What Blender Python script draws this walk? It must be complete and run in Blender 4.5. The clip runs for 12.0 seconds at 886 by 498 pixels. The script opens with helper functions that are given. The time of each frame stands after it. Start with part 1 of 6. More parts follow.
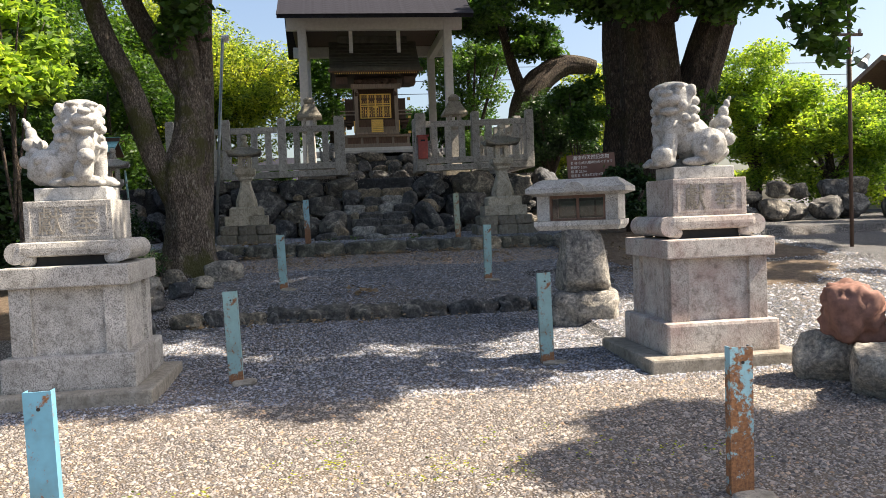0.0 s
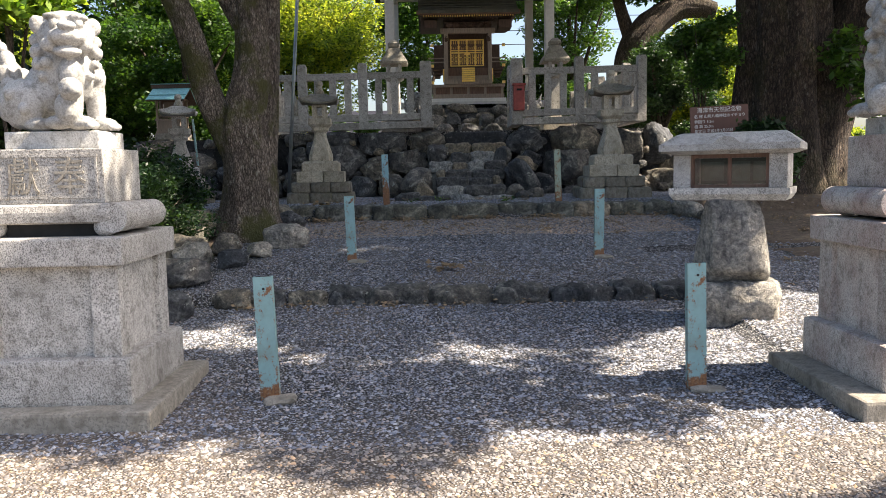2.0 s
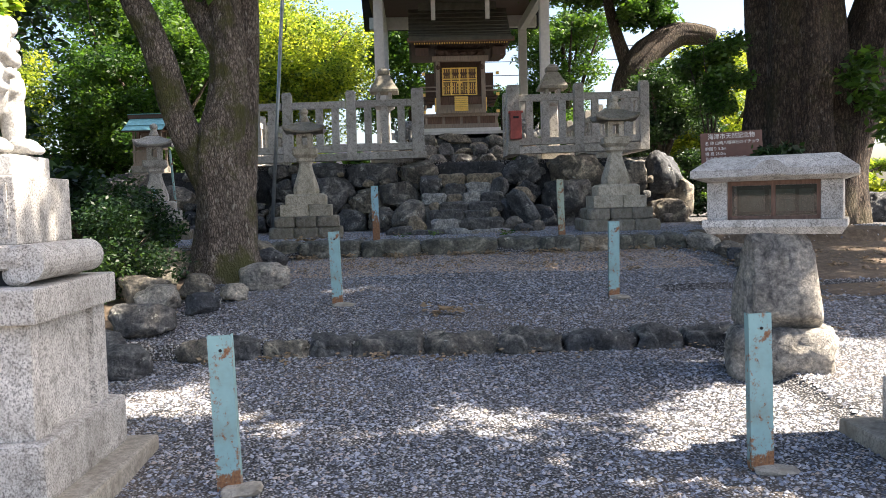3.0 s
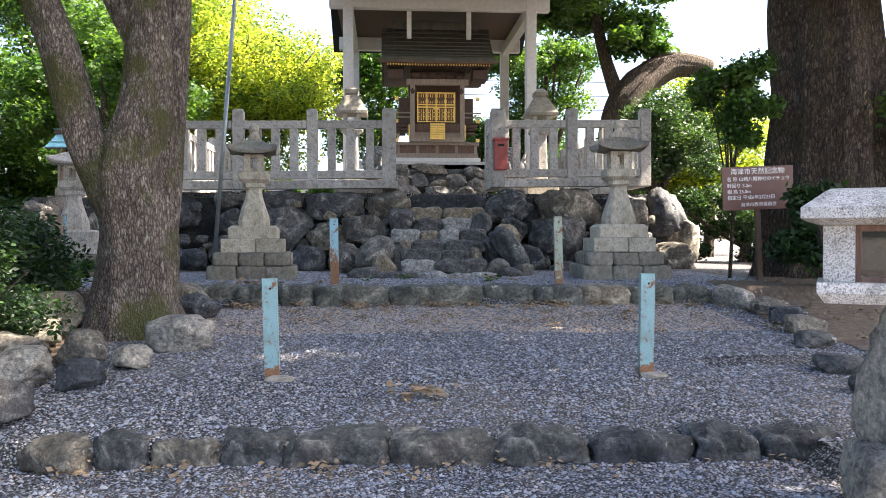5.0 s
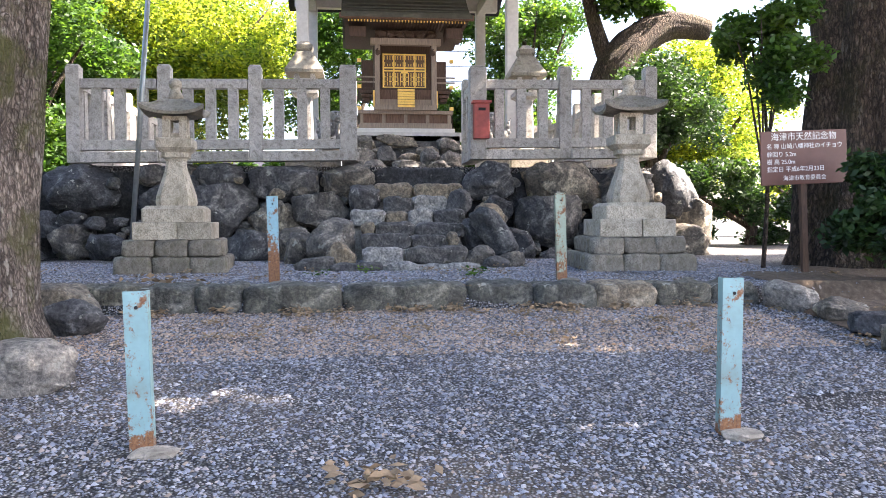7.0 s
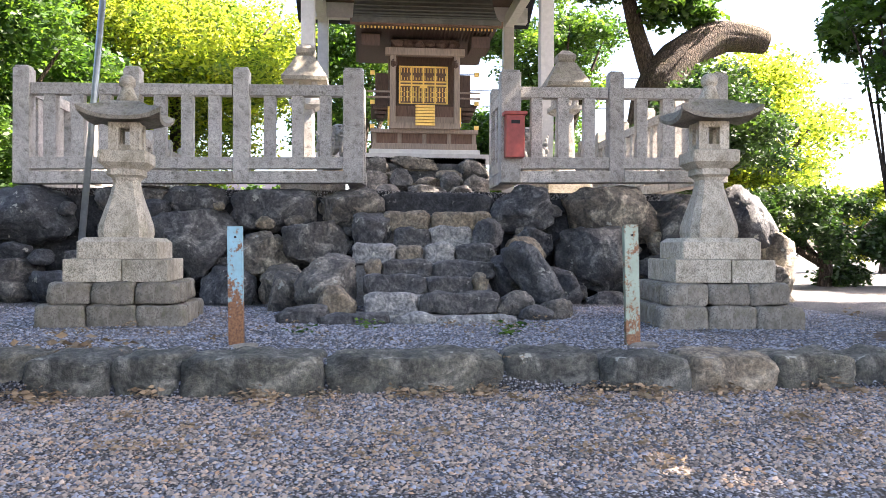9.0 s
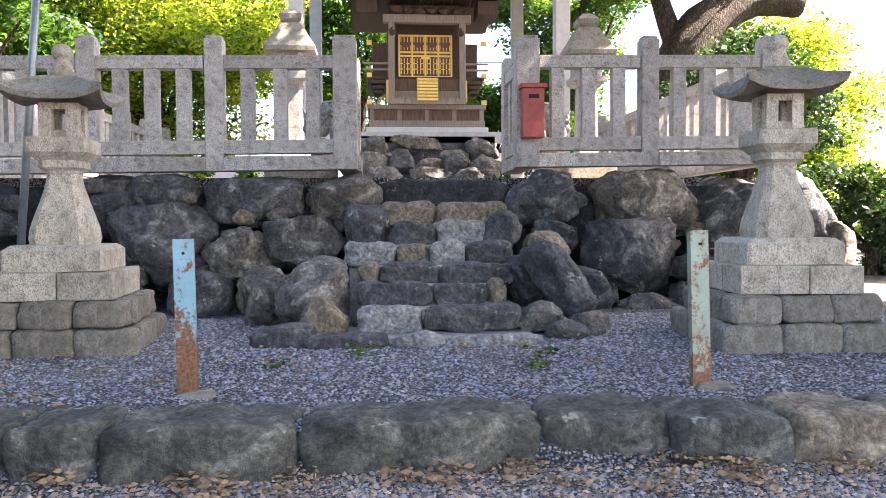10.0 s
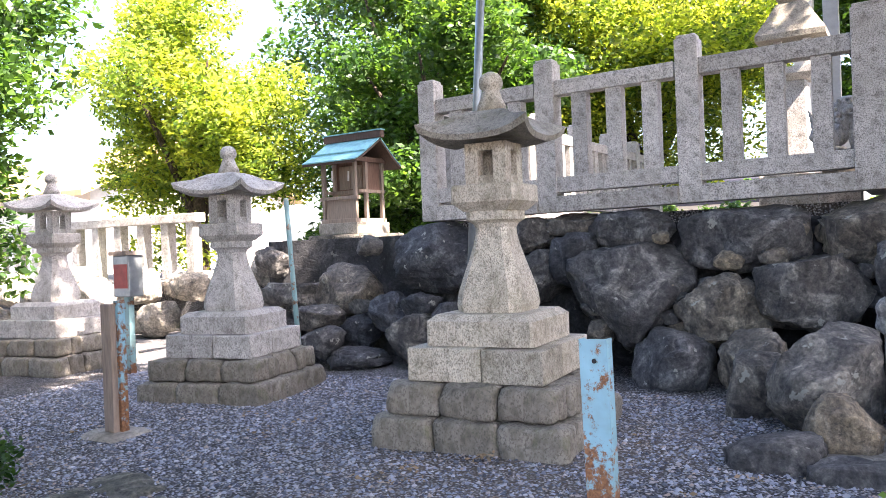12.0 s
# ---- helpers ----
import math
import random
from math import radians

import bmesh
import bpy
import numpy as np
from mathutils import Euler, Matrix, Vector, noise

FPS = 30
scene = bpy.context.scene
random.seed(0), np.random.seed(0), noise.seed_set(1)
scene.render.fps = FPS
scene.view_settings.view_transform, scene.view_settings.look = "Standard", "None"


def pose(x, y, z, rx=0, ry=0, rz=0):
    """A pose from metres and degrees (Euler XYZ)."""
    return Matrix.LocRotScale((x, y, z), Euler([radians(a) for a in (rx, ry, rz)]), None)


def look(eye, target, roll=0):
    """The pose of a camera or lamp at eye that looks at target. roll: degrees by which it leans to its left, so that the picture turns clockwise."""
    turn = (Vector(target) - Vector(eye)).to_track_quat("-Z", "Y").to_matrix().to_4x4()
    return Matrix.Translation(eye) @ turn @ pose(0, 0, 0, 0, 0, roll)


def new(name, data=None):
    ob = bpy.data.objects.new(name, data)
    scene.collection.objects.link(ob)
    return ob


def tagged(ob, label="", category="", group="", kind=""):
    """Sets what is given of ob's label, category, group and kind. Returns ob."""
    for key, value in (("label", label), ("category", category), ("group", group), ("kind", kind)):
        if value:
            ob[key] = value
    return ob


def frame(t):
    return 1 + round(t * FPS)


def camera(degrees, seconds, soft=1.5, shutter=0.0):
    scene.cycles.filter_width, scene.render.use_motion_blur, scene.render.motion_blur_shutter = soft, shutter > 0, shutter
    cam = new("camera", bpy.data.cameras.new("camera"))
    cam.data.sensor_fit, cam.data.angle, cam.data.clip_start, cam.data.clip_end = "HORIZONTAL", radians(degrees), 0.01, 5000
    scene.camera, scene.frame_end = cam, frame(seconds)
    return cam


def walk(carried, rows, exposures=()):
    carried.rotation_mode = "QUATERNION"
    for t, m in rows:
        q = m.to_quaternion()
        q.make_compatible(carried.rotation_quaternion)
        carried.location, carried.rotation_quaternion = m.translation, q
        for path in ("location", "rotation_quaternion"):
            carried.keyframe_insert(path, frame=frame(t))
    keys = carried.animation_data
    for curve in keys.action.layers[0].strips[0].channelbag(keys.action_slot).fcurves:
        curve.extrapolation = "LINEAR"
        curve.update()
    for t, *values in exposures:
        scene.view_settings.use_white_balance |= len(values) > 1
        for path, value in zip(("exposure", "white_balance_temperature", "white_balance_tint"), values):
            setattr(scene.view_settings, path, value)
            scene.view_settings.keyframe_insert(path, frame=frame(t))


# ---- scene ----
cam = camera(58.0, 12.0, soft=0.55)

PATH = [
    (0, (-0.625, -10.26, 0.906), (-0.362, -8.28, 0.811), -2.2),
    (0.5, (-0.653, -9.842, 0.913), (-0.509, -7.849, 0.823), -0.8),
    (1, (-0.579, -9.401, 0.892), (-0.489, -7.41, 0.736), 0.1),
    (1.5, (-0.56, -8.932, 0.922), (-0.505, -6.946, 0.694), -0.3),
    (2, (-0.522, -8.453, 0.933), (-0.48, -6.463, 0.737), -1.1),
    (2.5, (-0.548, -7.988, 0.926), (-0.508, -5.994, 0.781), -1.5),
    (3, (-0.551, -7.539, 0.923), (-0.485, -5.543, 0.808), -1.5),
    (3.2, (-0.544, -7.351, 0.946), (-0.458, -5.356, 0.838), -1.4),
    (4.8, (-0.528, -5.751, 0.933), (-0.407, -3.755, 0.911), 0.0),
    (5, (-0.537, -5.562, 0.954), (-0.391, -3.568, 0.928), 0.0),
    (5.5, (-0.488, -5.082, 0.964), (-0.308, -3.09, 0.915), -0.3),
    (6, (-0.482, -4.552, 0.97), (-0.275, -2.564, 0.897), -0.4),
    (6.5, (-0.416, -4.037, 0.972), (-0.192, -2.051, 0.885), -0.5),
    (7, (-0.404, -3.506, 0.985), (-0.181, -1.519, 0.908), -0.2),
    (7.5, (-0.377, -3.03, 1.014), (-0.155, -1.043, 0.987), 0.4),
    (7.7, (-0.366, -2.89, 1.009), (-0.145, -0.903, 1.028), 0.7),
    (9.3, (-0.211, -1.091, 1.097), (-0.042, 0.901, 1.077), 0.2),
    (9.5, (-0.232, -0.801, 1.181), (-0.057, 1.191, 1.146), 0.1),
    (10, (-0.162, -0.293, 1.267), (0.003, 1.699, 1.199), -0.3),
    (10.5, (-0.141, 0.219, 1.351), (-0.164, 2.218, 1.29), -1.5),
    (11, (-0.158, 0.697, 1.441), (-0.43, 2.678, 1.392), -2.6),
    (11.5, (-0.141, 1.087, 1.503), (-0.803, 2.974, 1.456), -2.8),
    (12, (-0.205, 1.299, 1.51), (-1.229, 3.016, 1.501), -2.2),
]
walk(cam, [(t, look(eye, target, roll)) for t, eye, target, roll in PATH],
     exposures=[(0, 1.35, 6600, 11), (1.5, 1.45, 6600, 12), (2.5, 1.9, 6500, 12), (3.2, 2.15, 6450, 13), (5.0, 2.82, 6450, 15), (6.5, 3.22, 6450, 18), (9.5, 3.35, 6550, 20), (10.5, 3.45, 6500, 20), (11, 3.6, 6450, 21), (12, 3.38, 6350, 22)])

# ---------- world, sun ----------
SUN_AZ, SUN_EL = 97.0, 50.0          # azimuth clockwise from +y, elevation
world = bpy.data.worlds.new("world")
scene.world = world
world.use_nodes = True
wn = world.node_tree
sky = wn.nodes.new("ShaderNodeTexSky")
sky.sky_type = "NISHITA"
sky.sun_disc = False
sky.sun_elevation, sky.sun_rotation = radians(SUN_EL), radians(SUN_AZ)
sky.dust_density = 3.0
wn.links.new(sky.outputs[0], wn.nodes["Background"].inputs[0])
wn.nodes["Background"].inputs[1].default_value = 0.09
sun_data = bpy.data.lights.new("sun", "SUN")
sun_data.energy, sun_data.angle, sun_data.color = 5.0, radians(0.53), (1.0, 0.89, 0.73)
sun = new("sun", sun_data)
ce = math.cos(radians(SUN_EL))
SUN_DIR = Vector((ce * math.sin(radians(SUN_AZ)), ce * math.cos(radians(SUN_AZ)), math.sin(radians(SUN_EL))))
sun.matrix_world = look(SUN_DIR * 40, (0, 0, 0))


# ---------- materials ----------
def nodes_of(name, rough=0.8, metal=0.0):
    m = bpy.data.materials.new(name)
    m.use_nodes = True
    nt = m.node_tree
    b = nt.nodes["Principled BSDF"]
    b.inputs["Roughness"].default_value, b.inputs["Metallic"].default_value = rough, metal
    return m, nt, b


def tex(nt, kind, scale, detail=4.0, rough=0.6, coord="Object"):
    tc = nt.nodes.new("ShaderNodeTexCoord")
    n = nt.nodes.new({"noise": "ShaderNodeTexNoise", "voronoi": "ShaderNodeTexVoronoi", "wave": "ShaderNodeTexWave"}[kind])
    n.inputs["Scale"].default_value = scale
    if kind == "noise":
        n.inputs["Detail"].default_value, n.inputs["Roughness"].default_value = detail, rough
    nt.links.new(tc.outputs[coord], n.inputs["Vector"])
    return n


def ramp(nt, src, stops):
    r = nt.nodes.new("ShaderNodeValToRGB")
    while len(r.color_ramp.elements) < len(stops):
        r.color_ramp.elements.new(0.5)
    for e, (p, c) in zip(r.color_ramp.elements, stops):
        e.position, e.color = p, (*c, 1) if len(c) == 3 else c
    nt.links.new(src, r.inputs[0])
    return r


def mix(nt, fac, a, b, mode="MIX"):
    n = nt.nodes.new("ShaderNodeMix")
    n.data_type, n.blend_type = "RGBA", mode
    for s, v in ((0, fac), (6, a), (7, b)):
        if hasattr(v, "links"):
            nt.links.new(v, n.inputs[s])
        else:
            n.inputs[s].default_value = v if s == 0 else (*v, 1)
    return n.outputs[2]


def bump(nt, bsdf, src, strength, dist):
    n = nt.nodes.new("ShaderNodeBump")
    n.inputs["Strength"].default_value, n.inputs["Distance"].default_value = strength, dist
    nt.links.new(src, n.inputs["Height"])
    nt.links.new(n.outputs[0], bsdf.inputs["Normal"])
    return n


def speckled(name, light, dark, stain, rough=0.85, fine=105.0, moss=0.0):
    """Granite and weathered stone: mineral specks, broad stains, optional moss, and a tone of its own for each piece."""
    m, nt, b = nodes_of(name, rough)
    grain = tex(nt, "noise", fine, 2, 0.7)
    c = ramp(nt, grain.outputs[0], [(0.36, dark), (0.52, light), (0.72, tuple(min(1, v * 1.25) for v in light))]).outputs[0]
    broad = tex(nt, "noise", 3.0, 6, 0.65)
    f = ramp(nt, broad.outputs[0], [(0.42, (0, 0, 0)), (0.68, (1, 1, 1))]).outputs[0]
    c = mix(nt, f, c, mix(nt, 0.55, c, stain))
    grime = tex(nt, "noise", 15.0, 7, 0.75)
    g = ramp(nt, grime.outputs[0], [(0.30, (1.16,) * 3), (0.50, (1.03,) * 3), (0.60, (0.72, 0.71, 0.69)), (0.72, (0.42, 0.41, 0.39))]).outputs[0]
    c = mix(nt, 1.0, c, g, "MULTIPLY")
    if moss:
        mo = tex(nt, "noise", 5.5, 5, 0.7)
        mf = ramp(nt, mo.outputs[0], [(0.56, (0, 0, 0)), (0.66, (moss,) * 3)]).outputs[0]
        c = mix(nt, mf, c, (0.11, 0.12, 0.05))
    oi = nt.nodes.new("ShaderNodeObjectInfo")
    tone = ramp(nt, oi.outputs["Random"], [(0, (0.82,) * 3), (1, (1.1,) * 3)]).outputs[0]
    c = mix(nt, 1.0, c, tone, "MULTIPLY")
    nt.links.new(c, b.inputs["Base Color"])
    bump(nt, b, grain.outputs[0], 0.5, 0.004)
    return m


def plain(name, col, rough=0.6, metal=0.0, var=0.25, scale=12.0, stretch=None, bumpy=0.3):
    m, nt, b = nodes_of(name, rough, metal)
    n = tex(nt, "noise", scale, 6, 0.65)
    if stretch:
        mp = nt.nodes.new("ShaderNodeMapping")
        mp.inputs["Scale"].default_value = stretch
        tc = nt.nodes.new("ShaderNodeTexCoord")
        nt.links.new(tc.outputs["Object"], mp.inputs["Vector"])
        nt.links.new(mp.outputs[0], n.inputs["Vector"])
    lo, hi = tuple(v * (1 - var) for v in col), tuple(min(1, v * (1 + var)) for v in col)
    nt.links.new(ramp(nt, n.outputs[0], [(0.3, lo), (0.7, hi)]).outputs[0], b.inputs["Base Color"])
    bump(nt, b, n.outputs[0], bumpy, 0.01)
    return m


def rock_material(name, base, pale, lichen, spread=1.0):
    m, nt, b = nodes_of(name, 0.7)
    n1 = tex(nt, "noise", 2.6, 10, 0.68)
    n2 = tex(nt, "noise", 34, 6, 0.75)
    n1.inputs["Distortion"].default_value = 1.2
    c = ramp(nt, n1.outputs[0], [(0.32, tuple(v * 0.38 for v in base)), (0.5, base), (0.60, tuple((u + v) / 2 for u, v in zip(base, pale))), (0.72, pale)]).outputs[0]
    c = mix(nt, 0.75, c, ramp(nt, n2.outputs[0], [(0.34, (0.14,) * 3), (0.52, (0.8, 0.79, 0.77)), (0.68, (1.55, 1.5, 1.42))]).outputs[0], "MULTIPLY")
    n3 = tex(nt, "noise", 9.0, 9, 0.72)
    n3.inputs["Distortion"].default_value = 0.8
    c = mix(nt, 1.0, c, ramp(nt, n3.outputs[0], [(0.34, (0.40, 0.41, 0.44)), (0.47, (0.95,) * 3), (0.60, (1.25, 1.22, 1.16)), (0.70, (1.75, 1.68, 1.55))]).outputs[0], "MULTIPLY")
    oi = nt.nodes.new("ShaderNodeObjectInfo")
    tones = [(0, (0.5, 0.56, 0.66)), (0.5, (0.95, 0.97, 1.0)), (0.8, (1.3, 1.22, 1.08)), (1, (1.75, 1.6, 1.32))]
    tone = ramp(nt, oi.outputs["Random"], [(p, tuple(1 + (v - 1) * spread for v in t)) for p, t in tones]).outputs[0]
    c = mix(nt, 1.0, c, tone, "MULTIPLY")
    v = tex(nt, "noise", 8.5, 4, 0.6)
    lf = ramp(nt, v.outputs[0], [(0.66, (0, 0, 0)), (0.69, (lichen,) * 3)]).outputs[0]
    c = mix(nt, lf, c, (0.46, 0.46, 0.40))
    nt.links.new(c, b.inputs["Base Color"])
    add = nt.nodes.new("ShaderNodeMath")
    add.operation = "MULTIPLY_ADD"
    nt.links.new(n2.outputs[0], add.inputs[0])
    add.inputs[1].default_value = 0.45
    nt.links.new(n1.outputs[0], add.inputs[2])
    fine = tex(nt, "noise", 120, 5, 0.7)
    more = nt.nodes.new("ShaderNodeMath")
    more.operation = "MULTIPLY_ADD"
    nt.links.new(fine.outputs[0], more.inputs[0])
    more.inputs[1].default_value = 0.16
    nt.links.new(add.outputs[0], more.inputs[2])
    bump(nt, b, more.outputs[0], 1.0, 0.055)
    return m


def leaf_material(name, dark, light, glow=0.45):
    m, nt, b = nodes_of(name, 0.5)
    g = nt.nodes.new("ShaderNodeNewGeometry")
    c = ramp(nt, g.outputs["Random Per Island"], [(0.0, dark), (0.6, light), (1.0, tuple(v * 1.25 for v in light))]).outputs[0]
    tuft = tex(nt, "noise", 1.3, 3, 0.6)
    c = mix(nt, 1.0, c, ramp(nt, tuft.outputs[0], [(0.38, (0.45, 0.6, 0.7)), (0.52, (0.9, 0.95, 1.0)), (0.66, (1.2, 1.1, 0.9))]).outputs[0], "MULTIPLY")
    nt.links.new(c, b.inputs["Base Color"])
    tr = nt.nodes.new("ShaderNodeBsdfTranslucent")
    tc = mix(nt, 1.0, c, (2.1, 2.0, 0.85), "MULTIPLY")
    nt.links.new(tc, tr.inputs[0])
    ms = nt.nodes.new("ShaderNodeMixShader")
    ms.inputs[0].default_value = glow
    nt.links.new(b.outputs[0], ms.inputs[1])
    nt.links.new(tr.outputs[0], ms.inputs[2])
    nt.links.new(ms.outputs[0], nt.nodes["Material Output"].inputs[0])
    return m


def painted_steel(name, paint, amount, reach=0.16, lift=0.2):
    """Flaking light blue paint over rust, heavier where the noise says so."""
    m, nt, b = nodes_of(name, 0.55)
    n = tex(nt, "noise", 13, 9, 0.78)
    tc = nt.nodes.new("ShaderNodeTexCoord")
    sep = nt.nodes.new("ShaderNodeSeparateXYZ")
    nt.links.new(tc.outputs["Object"], sep.inputs[0])
    oi = nt.nodes.new("ShaderNodeObjectInfo")
    foot = nt.nodes.new("ShaderNodeMapRange")
    for i, v in ((1, 0.0), (2, reach), (3, lift), (4, 0.0)):
        foot.inputs[i].default_value = v
    nt.links.new(sep.outputs[2], foot.inputs[0])
    a = nt.nodes.new("ShaderNodeMath")
    nt.links.new(n.outputs[0], a.inputs[0])
    nt.links.new(foot.outputs[0], a.inputs[1])
    f = ramp(nt, a.outputs[0], [(amount, (0, 0, 0)), (amount + 0.05, (1, 1, 1))]).outputs[0]
    n2 = tex(nt, "noise", 60, 4, 0.7)
    rust = ramp(nt, n2.outputs[0], [(0.3, (0.07, 0.028, 0.015)), (0.7, (0.36, 0.17, 0.07))]).outputs[0]
    pn = tex(nt, "noise", 5, 4, 0.6)
    pc = ramp(nt, pn.outputs[0], [(0.3, tuple(v * w for v, w in zip(paint, (0.85, 0.7, 0.62)))), (0.5, paint), (0.7, tuple(v * 1.2 for v in paint))]).outputs[0]
    nt.links.new(mix(nt, f, pc, rust), b.inputs["Base Color"])
    bump(nt, b, f, -0.4, 0.003)
    return m


def gravel_ground():
    m, nt, b = nodes_of("gravel_ground", 0.9)
    v = tex(nt, "voronoi", 66)
    col = ramp(nt, v.outputs["Color"], [(0.1, (0.07, 0.072, 0.084)), (0.5, (0.29, 0.294, 0.312)), (0.9, (0.52, 0.50, 0.475))]).outputs[0]
    d = ramp(nt, v.outputs["Distance"], [(0.25, (1, 1, 1)), (0.62, (0.12, 0.115, 0.11))]).outputs[0]
    c = mix(nt, 1.0, col, d, "MULTIPLY")
    big = tex(nt, "noise", 0.55, 6, 0.6)
    earth = ramp(nt, big.outputs[0], [(0.5, (0, 0, 0)), (0.72, (0.75, 0.75, 0.75))]).outputs[0]
    tc = nt.nodes.new("ShaderNodeTexCoord")
    sep = nt.nodes.new("ShaderNodeSeparateXYZ")
    nt.links.new(tc.outputs["Object"], sep.inputs[0])
    fore = nt.nodes.new("ShaderNodeMapRange")
    for k, v in ((1, -3.8), (2, -5.2), (3, 0.0), (4, 0.55)):
        fore.inputs[k].default_value = v
    nt.links.new(sep.outputs[1], fore.inputs[0])
    s = nt.nodes.new("ShaderNodeMath")
    s.use_clamp = True
    nt.links.new(fore.outputs[0], s.inputs[0])
    nt.links.new(earth, s.inputs[1])
    c = mix(nt, s.outputs[0], c, mix(nt, 0.5, c, (0.30, 0.225, 0.155)))
    nt.links.new(c, b.inputs["Base Color"])
    bump(nt, b, d, 1.0, 0.014)
    return m


def bark_material(name, dark, light, moss=0.5, fleck=0.5, plate=(46, 46, 15)):
    """Fissured bark: raised plates between dark cracks, pale flecks, broad stains and moss."""
    m, nt, b = nodes_of(name, 0.95)
    tc = nt.nodes.new("ShaderNodeTexCoord")

    def stretched(scale):
        mp = nt.nodes.new("ShaderNodeMapping")
        mp.inputs["Scale"].default_value = scale
        nt.links.new(tc.outputs["Object"], mp.inputs[0])
        return mp.outputs[0]

    wob = tex(nt, "noise", 9, 4, 0.6)
    mp = stretched(plate)
    warp = nt.nodes.new("ShaderNodeVectorMath")
    warp.operation = "MULTIPLY_ADD"
    nt.links.new(wob.outputs["Color"], warp.inputs[0])
    warp.inputs[1].default_value = (2.6, 2.6, 1.6)
    nt.links.new(mp, warp.inputs[2])
    v = nt.nodes.new("ShaderNodeTexVoronoi")
    v.feature = "DISTANCE_TO_EDGE"
    v.inputs["Scale"].default_value = 1.0
    nt.links.new(warp.outputs[0], v.inputs["Vector"])
    crack = ramp(nt, v.outputs["Distance"], [(0.02, (0, 0, 0)), (0.22, (1, 1, 1))]).outputs[0]
    n = nt.nodes.new("ShaderNodeTexNoise")
    n.inputs["Scale"].default_value, n.inputs["Detail"].default_value, n.inputs["Roughness"].default_value = 1.0, 8, 0.7
    nt.links.new(stretched((38, 38, 11)), n.inputs["Vector"])
    c = ramp(nt, n.outputs[0], [(0.36, dark), (0.52, tuple((u + v) / 2.2 for u, v in zip(dark, light))), (0.68, light)]).outputs[0]
    c = mix(nt, 1.0, c, ramp(nt, crack, [(0, (0.42, 0.40, 0.38)), (1, (1.1, 1.1, 1.1))]).outputs[0], "MULTIPLY")
    big = tex(nt, "noise", 2.4, 5, 0.6)
    c = mix(nt, 1.0, c, ramp(nt, big.outputs[0], [(0.35, (0.62, 0.58, 0.56)), (0.65, (1.25, 1.22, 1.18))]).outputs[0], "MULTIPLY")
    fl = nt.nodes.new("ShaderNodeTexNoise")
    fl.inputs["Scale"].default_value, fl.inputs["Detail"].default_value = 1.0, 4
    nt.links.new(stretched((24, 24, 9)), fl.inputs["Vector"])
    c = mix(nt, ramp(nt, fl.outputs[0], [(0.62, (0, 0, 0)), (0.68, (fleck,) * 3)]).outputs[0], c, (0.42, 0.38, 0.32))
    ms = tex(nt, "noise", 1.5, 6, 0.62)
    f = ramp(nt, ms.outputs[0], [(0.51, (0, 0, 0)), (0.60, (moss,) * 3)]).outputs[0]
    c = mix(nt, f, c, (0.085, 0.085, 0.022))
    nt.links.new(c, b.inputs["Base Color"])
    add = nt.nodes.new("ShaderNodeMath")
    add.operation = "MULTIPLY_ADD"
    nt.links.new(crack, add.inputs[0])
    add.inputs[1].default_value = 0.5
    nt.links.new(n.outputs[0], add.inputs[2])
    bump(nt, b, add.outputs[0], 0.9, 0.035)
    return m


GRANITE = speckled("granite", (0.575, 0.55, 0.51), (0.20, 0.19, 0.178), (0.27, 0.25, 0.215))
GRANITE_OLD = speckled("weathered_granite", (0.54, 0.49, 0.395), (0.22, 0.195, 0.15), (0.30, 0.25, 0.18), moss=0.25)
GRANITE_PINK = speckled("granite_with_red_stain", (0.52, 0.48, 0.44), (0.29, 0.265, 0.24), (0.27, 0.15, 0.125))
LION_STONE = speckled("statue_stone", (0.50, 0.49, 0.465), (0.37, 0.36, 0.34), (0.24, 0.235, 0.215), fine=90)
BASE_STONE = speckled("grey_base_stone", (0.27, 0.245, 0.20), (0.11, 0.10, 0.082), (0.18, 0.155, 0.115), moss=0.4, fine=60)
ROOF_STONE = speckled("dark_weathered_granite", (0.30, 0.275, 0.225), (0.12, 0.11, 0.09), (0.15, 0.135, 0.10), moss=0.5)
CONCRETE = speckled("concrete", (0.34, 0.31, 0.26), (0.2, 0.18, 0.15), (0.18, 0.16, 0.12), fine=60)
ROCK = rock_material("dark_rock", (0.135, 0.132, 0.132), (0.52, 0.51, 0.475), 0.95, 1.15)
STEP_ROCK = rock_material("step_rock", (0.20, 0.19, 0.175), (0.56, 0.52, 0.45), 0.8)
KERB_LONG = rock_material("mossy_kerb_rock", (0.15, 0.15, 0.125), (0.42, 0.41, 0.355), 0.9, 0.35)
BUFF_ROCK = rock_material("buff_rock", (0.34, 0.28, 0.20), (0.60, 0.54, 0.43), 0.5, 0.15)
PALE_ROCK = rock_material("pale_rock", (0.42, 0.395, 0.355), (0.64, 0.60, 0.53), 0.4, 0.25)
STEP_DARK = rock_material("dark_step_stone", (0.12, 0.12, 0.122), (0.36, 0.35, 0.335), 0.5, 0.2)
# Black stone of the top step; also painted shade behind the wall gaps.
STEP_AND_GAP_BLACK = rock_material("black_step_and_gap_shade", (0.055, 0.058, 0.066), (0.16, 0.165, 0.175), 0.3, 0.1)
STEP_BUFF = rock_material("buff_step_stone", (0.33, 0.28, 0.21), (0.60, 0.52, 0.39), 0.3, 0.15)
STEP_PALE = rock_material("pale_step_stone", (0.42, 0.42, 0.41), (0.80, 0.79, 0.76), 0.6, 0.1)
